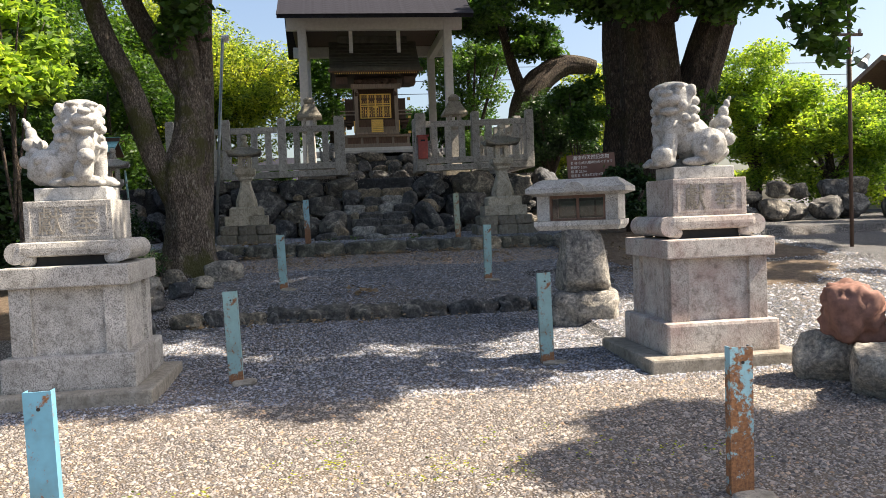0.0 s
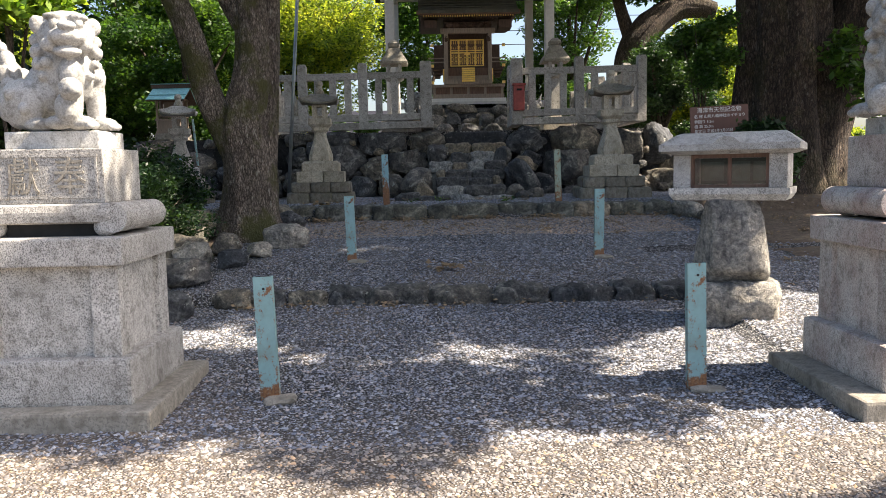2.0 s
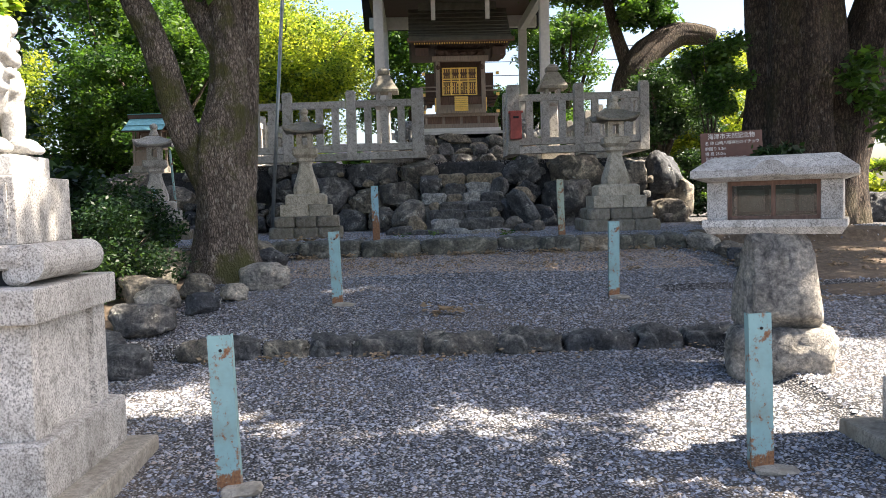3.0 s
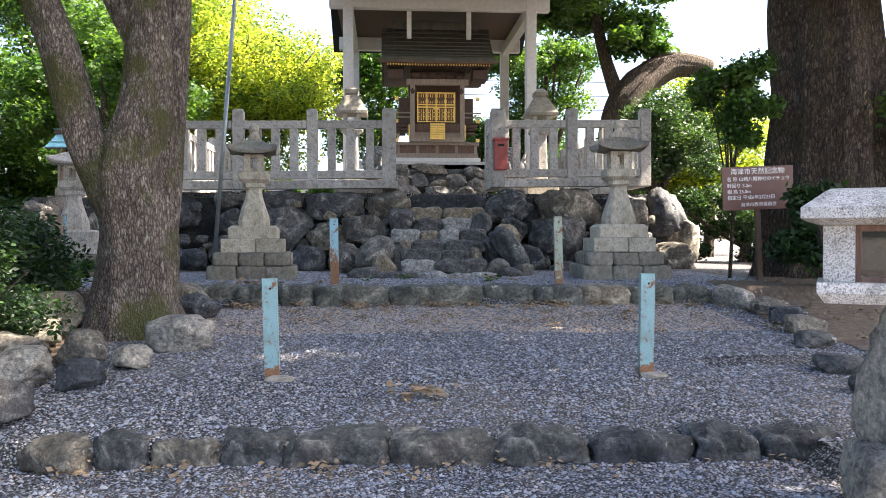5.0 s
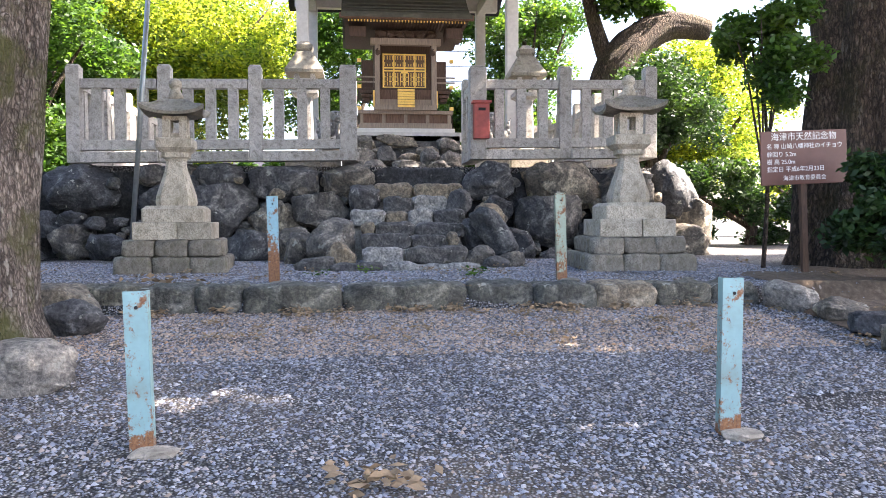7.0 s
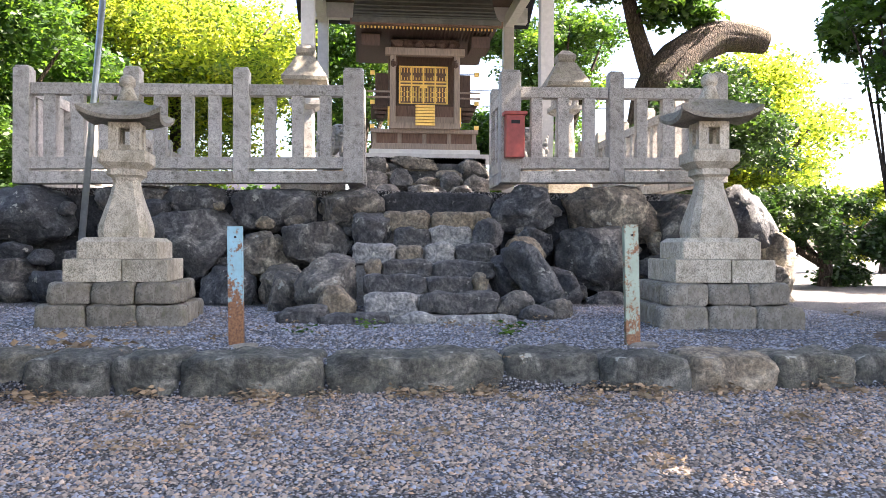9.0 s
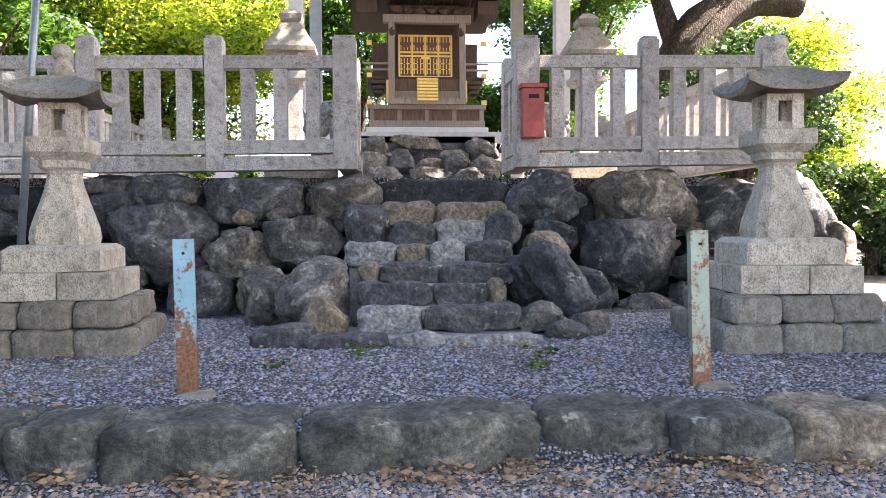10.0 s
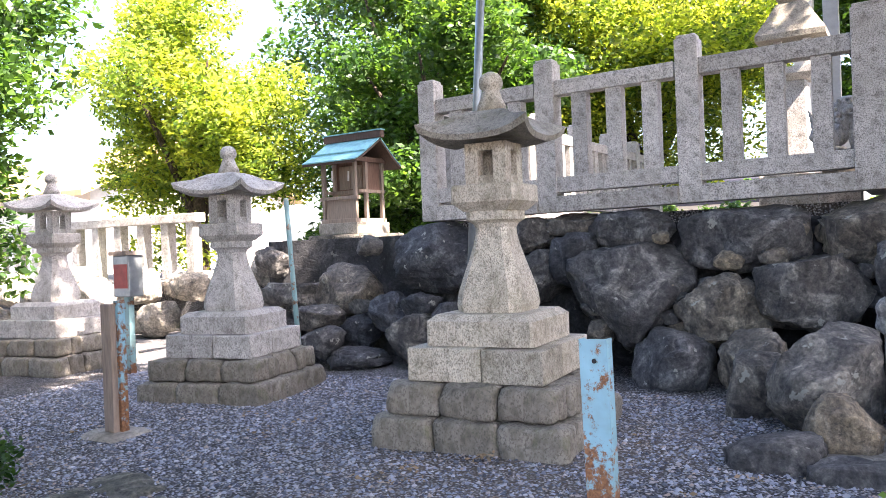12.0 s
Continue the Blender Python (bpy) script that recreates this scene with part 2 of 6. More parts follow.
CEMENT = speckled("worn_cement", (0.46, 0.435, 0.395), (0.25, 0.235, 0.21), (0.26, 0.235, 0.20), fine=60)
KERB_ROCK = rock_material("pitted_kerb_rock", (0.13, 0.127, 0.12), (0.50, 0.485, 0.44), 0.95, 0.8)
RED_ROCK = plain("red_rock", (0.21, 0.105, 0.078), 0.8, var=0.5, scale=9)
GRAVEL = gravel_ground()
BARK = bark_material("bark", (0.10, 0.083, 0.068), (0.42, 0.355, 0.30), 0.9, 0.7)
BARK_DARK = bark_material("dark_bark", (0.030, 0.023, 0.018), (0.165, 0.125, 0.095), 0.2, 0.25, (26, 26, 6))
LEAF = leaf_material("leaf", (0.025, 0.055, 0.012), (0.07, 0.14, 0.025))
# Yellow-green leaf, its colour also raised for light from behind.
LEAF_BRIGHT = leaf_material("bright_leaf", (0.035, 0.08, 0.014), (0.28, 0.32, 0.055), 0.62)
# Lighter leaf green with sunlight put into its colour.
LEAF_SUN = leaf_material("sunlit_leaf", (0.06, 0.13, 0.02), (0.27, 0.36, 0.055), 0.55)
# Darker leaf green with the shade of deep foliage put into its colour.
LEAF_DARK_SHADED = leaf_material("dark_shaded_leaf", (0.012, 0.03, 0.010), (0.035, 0.075, 0.02), 0.3)
BLUE_STEEL = painted_steel("flaking_blue_paint", (0.23, 0.385, 0.39), 0.54)
FADED_STEEL = painted_steel("faded_green_paint", (0.30, 0.37, 0.29), 0.52, 0.3, 0.14)
DEEP_BLUE = painted_steel("chipped_blue_paint", (0.13, 0.33, 0.46), 0.56)
HALF_RUST = painted_steel("half_rusted_blue_paint", (0.25, 0.45, 0.52), 0.54, 0.55, 0.26)
BLUE_RUST = painted_steel("rusted_blue_paint", (0.25, 0.47, 0.56), 0.50, 0.75, 0.13)
WOOD = plain("weathered_wood", (0.17, 0.10, 0.07), 0.75, scale=4, stretch=(14, 14, 1.5), var=0.4)
WOOD_DARK = plain("dark_wood", (0.085, 0.05, 0.035), 0.7, scale=4, stretch=(12, 12, 2), var=0.4)
WOOD_GREY = plain("grey_wood", (0.30, 0.235, 0.185), 0.8, scale=4, stretch=(14, 14, 1.5), var=0.3)
GOLD = plain("gilt_metal", (0.90, 0.58, 0.17), 0.42, 0.85, var=0.15)
COPPER = plain("old_copper_roof", (0.10, 0.095, 0.075), 0.6, 0.3, var=0.35, scale=6)
SLATE = plain("grey_roof_tile", (0.028, 0.028, 0.036), 0.8, var=0.3)
SLATE.node_tree.nodes["Principled BSDF"].inputs["Specular IOR Level"].default_value = 0.1
TEAL = plain("teal_sheet_roof", (0.19, 0.42, 0.44), 0.45, 0.2, var=0.25)
WHITE = plain("white_plaster", (0.72, 0.70, 0.66), 0.85, var=0.1)
STEEL_WHITE = plain("pale_grey_paint", (0.55, 0.53, 0.50), 0.6, var=0.12)
RED = plain("faded_red_paint", (0.36, 0.06, 0.045), 0.5, var=0.25)
BROWN = plain("brown_enamel", (0.13, 0.055, 0.04), 0.4, var=0.1)
INK = plain("white_lettering", (0.78, 0.76, 0.74), 0.5, var=0.02)
DARK = plain("black_void", (0.02, 0.02, 0.02), 0.9)
GREY_METAL = plain("galvanised_steel", (0.30, 0.33, 0.34), 0.4, 0.6, var=0.2)
# Paper colour holds the dark green reflection of the pane before it.
NOTICE = plain("paper_with_green_reflection", (0.08, 0.13, 0.11), 0.9, var=0.25, scale=30)
STRAW = plain("dry_leaf", (0.28, 0.20, 0.12), 0.9, var=0.4)


# ---------- building helpers ----------
def mesh_from(name, bm, material, smooth=False):
    me = bpy.data.meshes.new(name)
    bm.to_mesh(me)
    bm.free()
    me.materials.append(material)
    if smooth:
        me.polygons.foreach_set("use_smooth", [True] * len(me.polygons))
    return me


def part(name, bm, material, parent=None, label="", m=None, smooth=False):
    ob = new(name, mesh_from(name, bm, material, smooth))
    if m is not None:
        ob.matrix_basis = m
    if parent is not None:
        ob.parent = parent
    return tagged(ob, label)


def thing(name, m, label, category, group="", kind=""):
    ob = new(name)
    ob.empty_display_size = 0.1
    ob.matrix_basis = m
    return tagged(ob, label, category, group, kind)


def add_box(bm, x0, x1, y0, y1, z0, z1, bevel=0.0, m=None):
    r = bmesh.ops.create_cube(bm, size=1)
    vs = r["verts"]
    for v in vs:
        v.co = Vector(((x0 + x1) / 2 + v.co.x * (x1 - x0), (y0 + y1) / 2 + v.co.y * (y1 - y0), (z0 + z1) / 2 + v.co.z * (z1 - z0)))
    if bevel:
        es = list({e for v in vs for e in v.link_edges})
        r = bmesh.ops.bevel(bm, geom=es, offset=bevel, segments=2, affect="EDGES", profile=0.6)
        vs = list({v for f in r["faces"] for v in f.verts} | {v for v in vs if v.is_valid})
    if m is not None:
        bmesh.ops.transform(bm, matrix=m, verts=vs)
    return vs


def box(*a, **k):
    bm = bmesh.new()
    add_box(bm, *a, **k)
    return bm


def loft(rings, close=True, caps=True):
    """A skin through rings of equally many points."""
    bm = bmesh.new()
    rows = [[bm.verts.new(p) for p in ring] for ring in rings]
    n = len(rows[0])
    for a, b in zip(rows, rows[1:]):
        for i in range(n if close else n - 1):
            j = (i + 1) % n
            bm.faces.new((a[i], a[j], b[j], b[i]))
    if caps and close:
        bm.faces.new(rows[0][::-1])
        bm.faces.new(rows[-1])
    bmesh.ops.recalc_face_normals(bm, faces=bm.faces)
    return bm


def square_ring(h, z, cut=0.0):
    if not cut:
        return [(-h, -h, z), (h, -h, z), (h, h, z), (-h, h, z)]
    c = h - cut
    return [(-c, -h, z), (c, -h, z), (h, -c, z), (h, c, z), (c, h, z), (-c, h, z), (-h, c, z), (-h, -c, z)]


def disc_ring(r, z, n=16, cx=0.0, cy=0.0):
    return [(cx + r * math.cos(2 * math.pi * i / n), cy + r * math.sin(2 * math.pi * i / n), z) for i in range(n)]


def rock_bm(w, d, h, seed, rough=0.28, sub=3, square=0.55):
    """A boulder of about w x d x h, centred: a rounded block cut by many flat faces, then chipped."""
    bm = bmesh.new()
    bmesh.ops.create_icosphere(bm, subdivisions=sub, radius=1)
    rnd = random.Random(seed)
    off = Vector((rnd.uniform(-50, 50), rnd.uniform(-50, 50), rnd.uniform(-50, 50)))
    cuts = [(Vector((rnd.gauss(0, 1), rnd.gauss(0, 1), rnd.gauss(0, 1))).normalized(), rnd.uniform(0.58, 0.88) * (1 + 0.62 * (1 - square))) for _ in range(13)]
    far = [1e-6] * 3
    for v in bm.verts:
        p = v.co.copy()
        q = Vector([math.copysign(abs(c) ** square, c) for c in p])
        for nrm, lim in cuts:
            dd = q.dot(nrm)
            if dd > lim:
                q -= nrm * (dd - lim) * 0.97
        q *= 1 + rough * (0.30 * noise.noise(p * 1.2 + off) + 0.24 * noise.noise(p * 2.7 + off) - 0.45 * max(0, 0.16 - abs(noise.noise(p * 1.9 - off))) * 3 + 0.22 * noise.noise(p * 6 + off) + 0.14 * noise.noise(p * 14 + off))
        v.co = q
        for k in range(3):
            far[k] = max(far[k], abs(q[k]))
    for v in bm.verts:
        v.co = Vector((v.co.x * w / 2 / far[0], v.co.y * d / 2 / far[1], v.co.z * h / 2 / far[2]))
    return bm


def rough_block(w, d, h, seed, sharp=10.0, amp=0.02, cuts=6):
    """A squared stone: a box with worn edges, uneven faces and a few chipped corners."""
    bm = bmesh.new()
    bmesh.ops.create_cube(bm, size=2)
    bmesh.ops.subdivide_edges(bm, edges=bm.edges, cuts=cuts, use_grid_fill=True)
    rnd = random.Random(seed)
    off = Vector((rnd.uniform(-50, 50), rnd.uniform(-50, 50), rnd.uniform(-50, 50)))
    half = Vector((w / 2, d / 2, h / 2))
    chips = [(Vector((rnd.choice((-1, 1)), -1 if k < 3 else 1, rnd.uniform(-0.2, 1))).normalized(), rnd.uniform(1.22, 1.42)) for k in range(4)]
    for v in bm.verts:
        p = v.co
        q = p / (abs(p.x) ** sharp + abs(p.y) ** sharp + abs(p.z) ** sharp) ** (1 / sharp)
        for nrm, lim in chips:
            over = q.dot(nrm) - lim
            if over > 0:
                q -= nrm * over * 0.8
        r = Vector((q.x * half.x, q.y * half.y, q.z * half.z))
        r += p.normalized() * amp * (noise.noise(r * 5 + off) + 0.6 * noise.noise(r * 13 + off) + 0.35 * noise.noise(r * 30 + off))
        v.co = r
    return bm


def ground_z(x, y):
    """Height of the gravel at a place: three gentle terraces, each behind its kerb."""
    prof = ((-200, -0.48), (-9, -0.47), (-3.85, -0.385), (-1.1, -0.29), (-1.0, -0.175), (0.0, -0.01), (2.98, 0.24), (3.10, 0.39), (4.2, 0.42), (7.5, 0.46), (200, 0.5))
    if x > 1.9 and y < 0.5:
        # the upper terrace fades out east of the path
        flat = ((-200, -0.48), (-9, -0.47), (-3.85, -0.385), (0.5, -0.02))
        for (a, za), (b, zb) in zip(flat, flat[1:]):
            if a <= y <= b:
                return za + (zb - za) * (y - a) / (b - a)
    for (a, za), (b, zb) in zip(prof, prof[1:]):
        if a <= y <= b:
            return za + (zb - za) * (y - a) / (b - a)
    return 0.5


# ---------- ground ----------
def build_ground():
    xs = sorted({round(v, 3) for v in [*np.arange(-9, 9.01, 0.15), *np.linspace(-60, -9, 18), *np.linspace(9, 60, 18), -400, 400, -150, 150]})
    ys = sorted({round(v, 3) for v in [*np.arange(-11, 9.01, 0.12), -1.1, -1.0, 2.98, 3.1, *np.linspace(9, 60, 18), *np.linspace(-60, -11, 14), -400, 400, -150, 150]})
    verts, faces = [], []
    for y in ys:
        for x in xs:
            z = ground_z(x, y) + (0.02 * noise.noise((x * 0.9, y * 0.9, 0)) + 0.008 * noise.noise((x * 4, y * 4, 3)) if abs(x) < 9 and -11 < y < 9 else 0)
            verts.append((x, y, z))
    n = len(xs)
    for j in range(len(ys) - 1):
        for i in range(n - 1):
            a = j * n + i
            faces.append((a, a + 1, a + n + 1, a + n))
    me = bpy.data.meshes.new("ground")
    me.from_pydata(verts, [], faces)
    me.materials.append(GRAVEL)
    me.polygons.foreach_set("use_smooth", [True] * len(me.polygons))
    return tagged(new("ground", me), "grey crushed gravel over brown earth in low terraces", "ground", kind="structure")


build_ground()




def rocks(name, label, category, rows, material, rough=0.36, square=0.72, seed=0, parent=None):
    """rows: centre x, y, z, width, height; the depth follows from the width."""
    wall = parent or thing(name, pose(0, 0, 0), label, category, kind="structure")
    for i, (x, y, z, w, h) in enumerate(rows):
        d = max(0.45, min(w, h) * 1.1) if w > 0.4 else max(w, h)
        part("stone", rock_bm(w * 1.04, d, h * 1.04, i * 37 + seed, rough, 4 if w > 0.3 else 3, square), material, wall,
             m=pose(x, y + d * 0.25, z, 0, 0, (i * 47 % 17) - 8), smooth=True)
    return wall


WALL_WEST = [(-4.01, 7.4, 1.39, 1.0, 0.66), (-3.08, 7.55, 1.57, 0.44, 0.3), (-2.7, 7.6, 1.64, 0.5, 0.21), (-2.17, 7.55, 1.58, 0.75, 0.33),
             (-1.34, 7.45, 1.48, 0.95, 0.54), (-0.49, 7.45, 1.49, 0.75, 0.5), (-2.63, 7.45, 1.36, 0.41, 0.46), (-3.0, 7.45, 1.23, 0.48, 0.49),
             (-2.16, 7.25, 1.05, 0.99, 0.87), (-1.46, 7.15, 0.93, 0.71, 0.55), (-0.83, 7.15, 1.09, 0.76, 0.59), (-0.24, 7.15, 1.24, 0.43, 0.43),
             (-1.73, 6.85, 0.57, 0.59, 0.57), (-1.12, 6.75, 0.62, 0.56, 0.51), (-2.55, 7.0, 0.55, 0.6, 0.4), (-3.05, 7.1, 0.75, 0.5, 0.5)]
WALL_FAR = [(-4.96, 7.3, 1.11, 0.7, 0.53), (-4.69, 7.2, 0.73, 0.43, 0.36), (-4.01, 7.1, 0.68, 0.63, 0.54), (-4.35, 7.2, 0.92, 0.44, 0.36),
            (-5.02, 7.0, 0.88, 0.62, 0.33), (-4.02, 7.2, 1.0, 0.34, 0.23), (-3.68, 7.1, 0.93, 0.3, 0.19), (-4.52, 6.9, 0.51, 0.53, 0.25),
            (-4.84, 6.8, 0.68, 0.42, 0.3), (-5.53, 7.2, 1.08, 0.72, 0.29), (-6.1, 7.6, 1.4, 0.5, 0.34), (-5.6, 7.0, 0.7, 0.6, 0.5), (-3.5, 7.0, 0.6, 0.5, 0.4)]
WALL_EAST = [(1.48, 7.45, 1.49, 0.72, 0.56), (2.54, 7.45, 1.43, 1.2, 0.72), (3.43, 7.3, 1.28, 0.92, 0.92), (1.57, 7.3, 1.13, 0.44, 0.41),
             (2.31, 7.2, 0.92, 0.95, 0.81), (2.39, 6.9, 0.42, 0.72, 0.39), (1.68, 6.9, 0.55, 0.65, 0.61), (4.19, 7.5, 1.38, 0.7, 0.86),
             (4.5, 7.6, 0.95, 0.6, 0.95), (2.97, 7.2, 0.81, 0.6, 0.35), (2.89, 7.0, 0.48, 0.53, 0.46), (3.6, 7.2, 0.6, 0.8, 0.5), (4.2, 7.3, 0.6, 0.8, 0.6)]
wall = rocks("wall_1", "retaining wall of dark irregular field boulders", "stone wall", WALL_WEST + WALL_FAR, ROCK, seed=3)
rocks("wall_1", "", "", WALL_EAST, ROCK, seed=900, parent=wall)
# Black boxes put in as painted shade between the boulders.
part("backing", box(-6.2, -0.45, 7.7, 8.4, 0.2, 1.62), STEP_AND_GAP_BLACK, wall)
part("backing", box(1.25, 4.3, 7.7, 8.4, 0.2, 1.62), STEP_AND_GAP_BLACK, wall)
rnd_fill = random.Random(31)
CHINKS = [(x, 7.42 - 0.35 * (1.7 - z) + 0.1, z, w, w * rnd_fill.uniform(0.6, 0.9)) for x, z, w in
          ((rnd_fill.choice((rnd_fill.uniform(-5.4, -0.4), rnd_fill.uniform(1.4, 4.3))), rnd_fill.uniform(0.5, 1.62), rnd_fill.uniform(0.12, 0.26)) for _ in range(70))]
rocks("wall_1", "", "", CHINKS, STEP_ROCK, seed=2000, parent=wall)


def cheek(label, rows):
    """rows: centre x, y, z, width, depth, height, lean about y, turn about z, seed, material."""
    c = thing("stone_cheek", pose(0, 0, 0), label, "boulders", kind="structure")
    for x, y, z, w, d, h, lean, turn, seed, mat in rows:
        part("stone", rock_bm(w, d, h, seed, 0.26, 4, 0.68), mat, c, m=pose(x, y, z, 0, lean, turn), smooth=True)


cheek("big rounded boulders flanking the foot of the stone steps",
      [(-0.64, 6.15, 0.70, 0.64, 0.85, 0.66, 20, 8, 71, STEP_ROCK), (-0.54, 5.55, 0.55, 0.36, 0.34, 0.34, 12, 0, 72, BUFF_ROCK), (-0.82, 5.3, 0.45, 0.46, 0.4, 0.24, -8, 0, 73, STEP_DARK),
       (-1.02, 6.35, 0.58, 0.5, 0.5, 0.48, 0, 20, 74, ROCK)])
cheek("slanting boulders flanking the foot of the stone steps",
      [(1.31, 6.0, 0.74, 0.36, 0.7, 0.88, -34, 0, 171, STEP_ROCK), (1.10, 6.35, 0.78, 0.36, 0.5, 0.46, -6, 0, 177, ROCK), (1.02, 5.55, 0.56, 0.38, 0.36, 0.24, 0, 0, 172, STEP_ROCK), (1.2, 5.35, 0.47, 0.32, 0.3, 0.2, 10, 0, 173, STEP_DARK),
       (1.42, 5.55, 0.47, 0.34, 0.4, 0.28, -25, 0, 174, STEP_ROCK), (1.38, 6.9, 1.0, 0.42, 0.4, 0.38, 0, 0, 175, BUFF_ROCK), (0.98, 6.95, 1.18, 0.34, 0.4, 0.42, 14, 0, 176, STEP_DARK)])


def build_steps():
    st = thing("stone_steps", pose(0, 0, 0), "flight of uneven dark stone steps with worn treads", "steps", kind="structure")
    D, K, B, P = STEP_DARK, STEP_AND_GAP_BLACK, STEP_BUFF, STEP_PALE
    rows = [((-0.69, -0.07, D), (-0.07, 0.28, P), (0.30, 0.98, P)),
            ((-0.32, 0.17, P), (0.17, 0.88, D)),
            ((-0.32, 0.26, D), (0.26, 0.69, D), (0.69, 0.83, B)),
            ((-0.30, -0.16, B), (-0.16, 0.35, D), (0.35, 0.95, D)),
            ((-0.44, 0.0, P), (0.0, 0.28, B), (0.28, 0.59, P), (0.59, 1.01, D)),
            ((-0.03, 0.37, D), (0.37, 0.85, P), (0.85, 1.05, B)),
            ((-0.14, 0.41, B), (0.41, 1.1, B)),
            ((-0.15, 1.2, K),)]
    tops = (0.50, 0.66, 0.80, 0.93, 1.09, 1.27, 1.45, 1.70)
    rnd = random.Random(5)
    for i, (stones, top) in enumerate(zip(rows, tops)):
        y = 5.05 + 0.375 * i
        below = tops[i - 1] if i else 0.36
        for a, b, mat in stones:
            h = (top - below) + 0.05 + rnd.uniform(-0.01, 0.015)
            part("step", rough_block((b - a) * 0.96, 0.21, h, rnd.randrange(9999), 4.5, 0.04, 8), mat, st,
                 m=pose((a + b) / 2, y + 0.09 + rnd.uniform(-0.03, 0.02), top - h / 2 + rnd.uniform(-0.015, 0.01), 0, 0, rnd.uniform(-3, 3)), smooth=True)
        x0, x1 = stones[0][0], stones[-1][1]
        part("tread", box(x0 + 0.04, x1 - 0.04, y + 0.12, y + 0.75, 0.1, top - 0.03), CEMENT, st)


build_steps()


def build_kerb(name, label, x0, x1, y_at, top, h, seed, material, sizes=(0.4, 0.95)):
    k = thing(name, pose(0, 0, 0), label, "kerb", kind="structure")
    rnd = random.Random(seed)
    x = x0
    while x < x1:
        w = rnd.uniform(*sizes)
        y = y_at(x + w / 2)
        part("stone", rough_block(w * 1.03, 0.36, h * rnd.uniform(1.2, 1.5), rnd.randrange(9999), 4, 0.06, 9), material, k,
             m=pose(x + w / 2, y + rnd.uniform(-0.03, 0.03), top(x + w / 2) - h * 0.62, 0, 0, rnd.uniform(-4, 4)), smooth=True)
        x += w
    return k


build_kerb("kerb_1", "low row of dark pitted kerb stones across the gravel", -2.5, 1.75, lambda x: -1.03 - 0.05 * math.sin(x * 1.3), lambda x: -0.16 + 0.015 * math.sin(x * 5), 0.14, 4, KERB_ROCK, (0.3, 0.62))


def build_long_kerb():
    """Low flat-topped stones of very different lengths, end to end."""
    k = thing("kerb_2", pose(0, 0, 0), "row of long low mossy kerb stones below the steps", "kerb", kind="structure")
    rnd = random.Random(12)
    cuts = (-3.75, -3.3, -2.9, -2.52, -2.10, -1.65, -1.28, -0.50, 0.53, 1.10, 1.61, 2.12, 2.62, 3.05)
    for a, b in zip(cuts, cuts[1:]):
        x, w = (a + b) / 2, b - a
        h = 0.30 if a == -0.50 else rnd.uniform(0.25, 0.28)
        bm = rough_block(w * 1.0, rnd.uniform(0.44, 0.52), h, rnd.randrange(9999), 8, 0.038, 10)
        part("stone", bm, BUFF_ROCK if a == 1.61 else KERB_LONG, k,
             m=pose(x, 3.2 + max(0, -2.1 - x) * 0.35 + rnd.uniform(-0.03, 0.03), 0.44 - h / 2 + rnd.uniform(-0.012, 0.012), 0, 0, rnd.uniform(-3, 3)), smooth=True)


build_long_kerb()


# ---------- stone fence on the wall ----------
def fence_z(x):
    return 1.735 + 0.013 * (x + 4.15)


def fence_post(parent, x, y, z0, h, w, label=""):
    bm = box(-w / 2, w / 2, -w / 2, w / 2, 0, h - 0.03, bevel=0.008)
    add_box(bm, -w / 2 + 0.012, w / 2 - 0.012, -w / 2 + 0.012, w / 2 - 0.012, h - 0.032, h, bevel=0.012)
    part("post", bm, GRANITE, parent, label, m=pose(x, y, z0))


def fence_run(name, label, xs, gate, y):
    """xs: post centres from one end to the other; gate: index of the thick gate post."""
    f = thing(name, pose(0, 0, 0), label, "stone fence", group="stone fence round the shrine")
    for i, x in enumerate(xs):
        fence_post(f, x, y, fence_z(x), 1.30, 0.23 if i == gate else 0.175)
    for a, b in zip(xs, xs[1:]):
        za, zb = fence_z(a), fence_z(b)
        zm, tilt = (za + zb) / 2, -math.degrees(math.atan2(zb - za, b - a))
        half = (b - a) / 2 - 0.088
        for nm, lo, hi, d in (("top_rail", 0.985, 1.11, 0.07), ("low_rail", 0.165, 0.295, 0.075), ("sill", 0.0, 0.135, 0.11)):
            part(nm, box(-half, half, -d, d, lo, hi, bevel=0.006), GRANITE, f, m=pose((a + b) / 2, y, zm, 0, tilt, 0))
        for k in range(3):
            x = a + (b - a) * (k + 1) / 4
            part("baluster", box(-0.066, 0.066, -0.055, 0.055, 0.295, 0.985, bevel=0.005), GRANITE, f, m=pose(x, y, fence_z(x)))
    return f


fence_run("stone_fence", "pale granite post-and-rail fence on the boulder wall", [-4.07, -2.90, -1.71, -0.46], 3, 7.66)
fence_run("stone_fence", "pale granite post-and-rail fence beside the red box", [1.34, 2.59, 3.84], 0, 7.66)


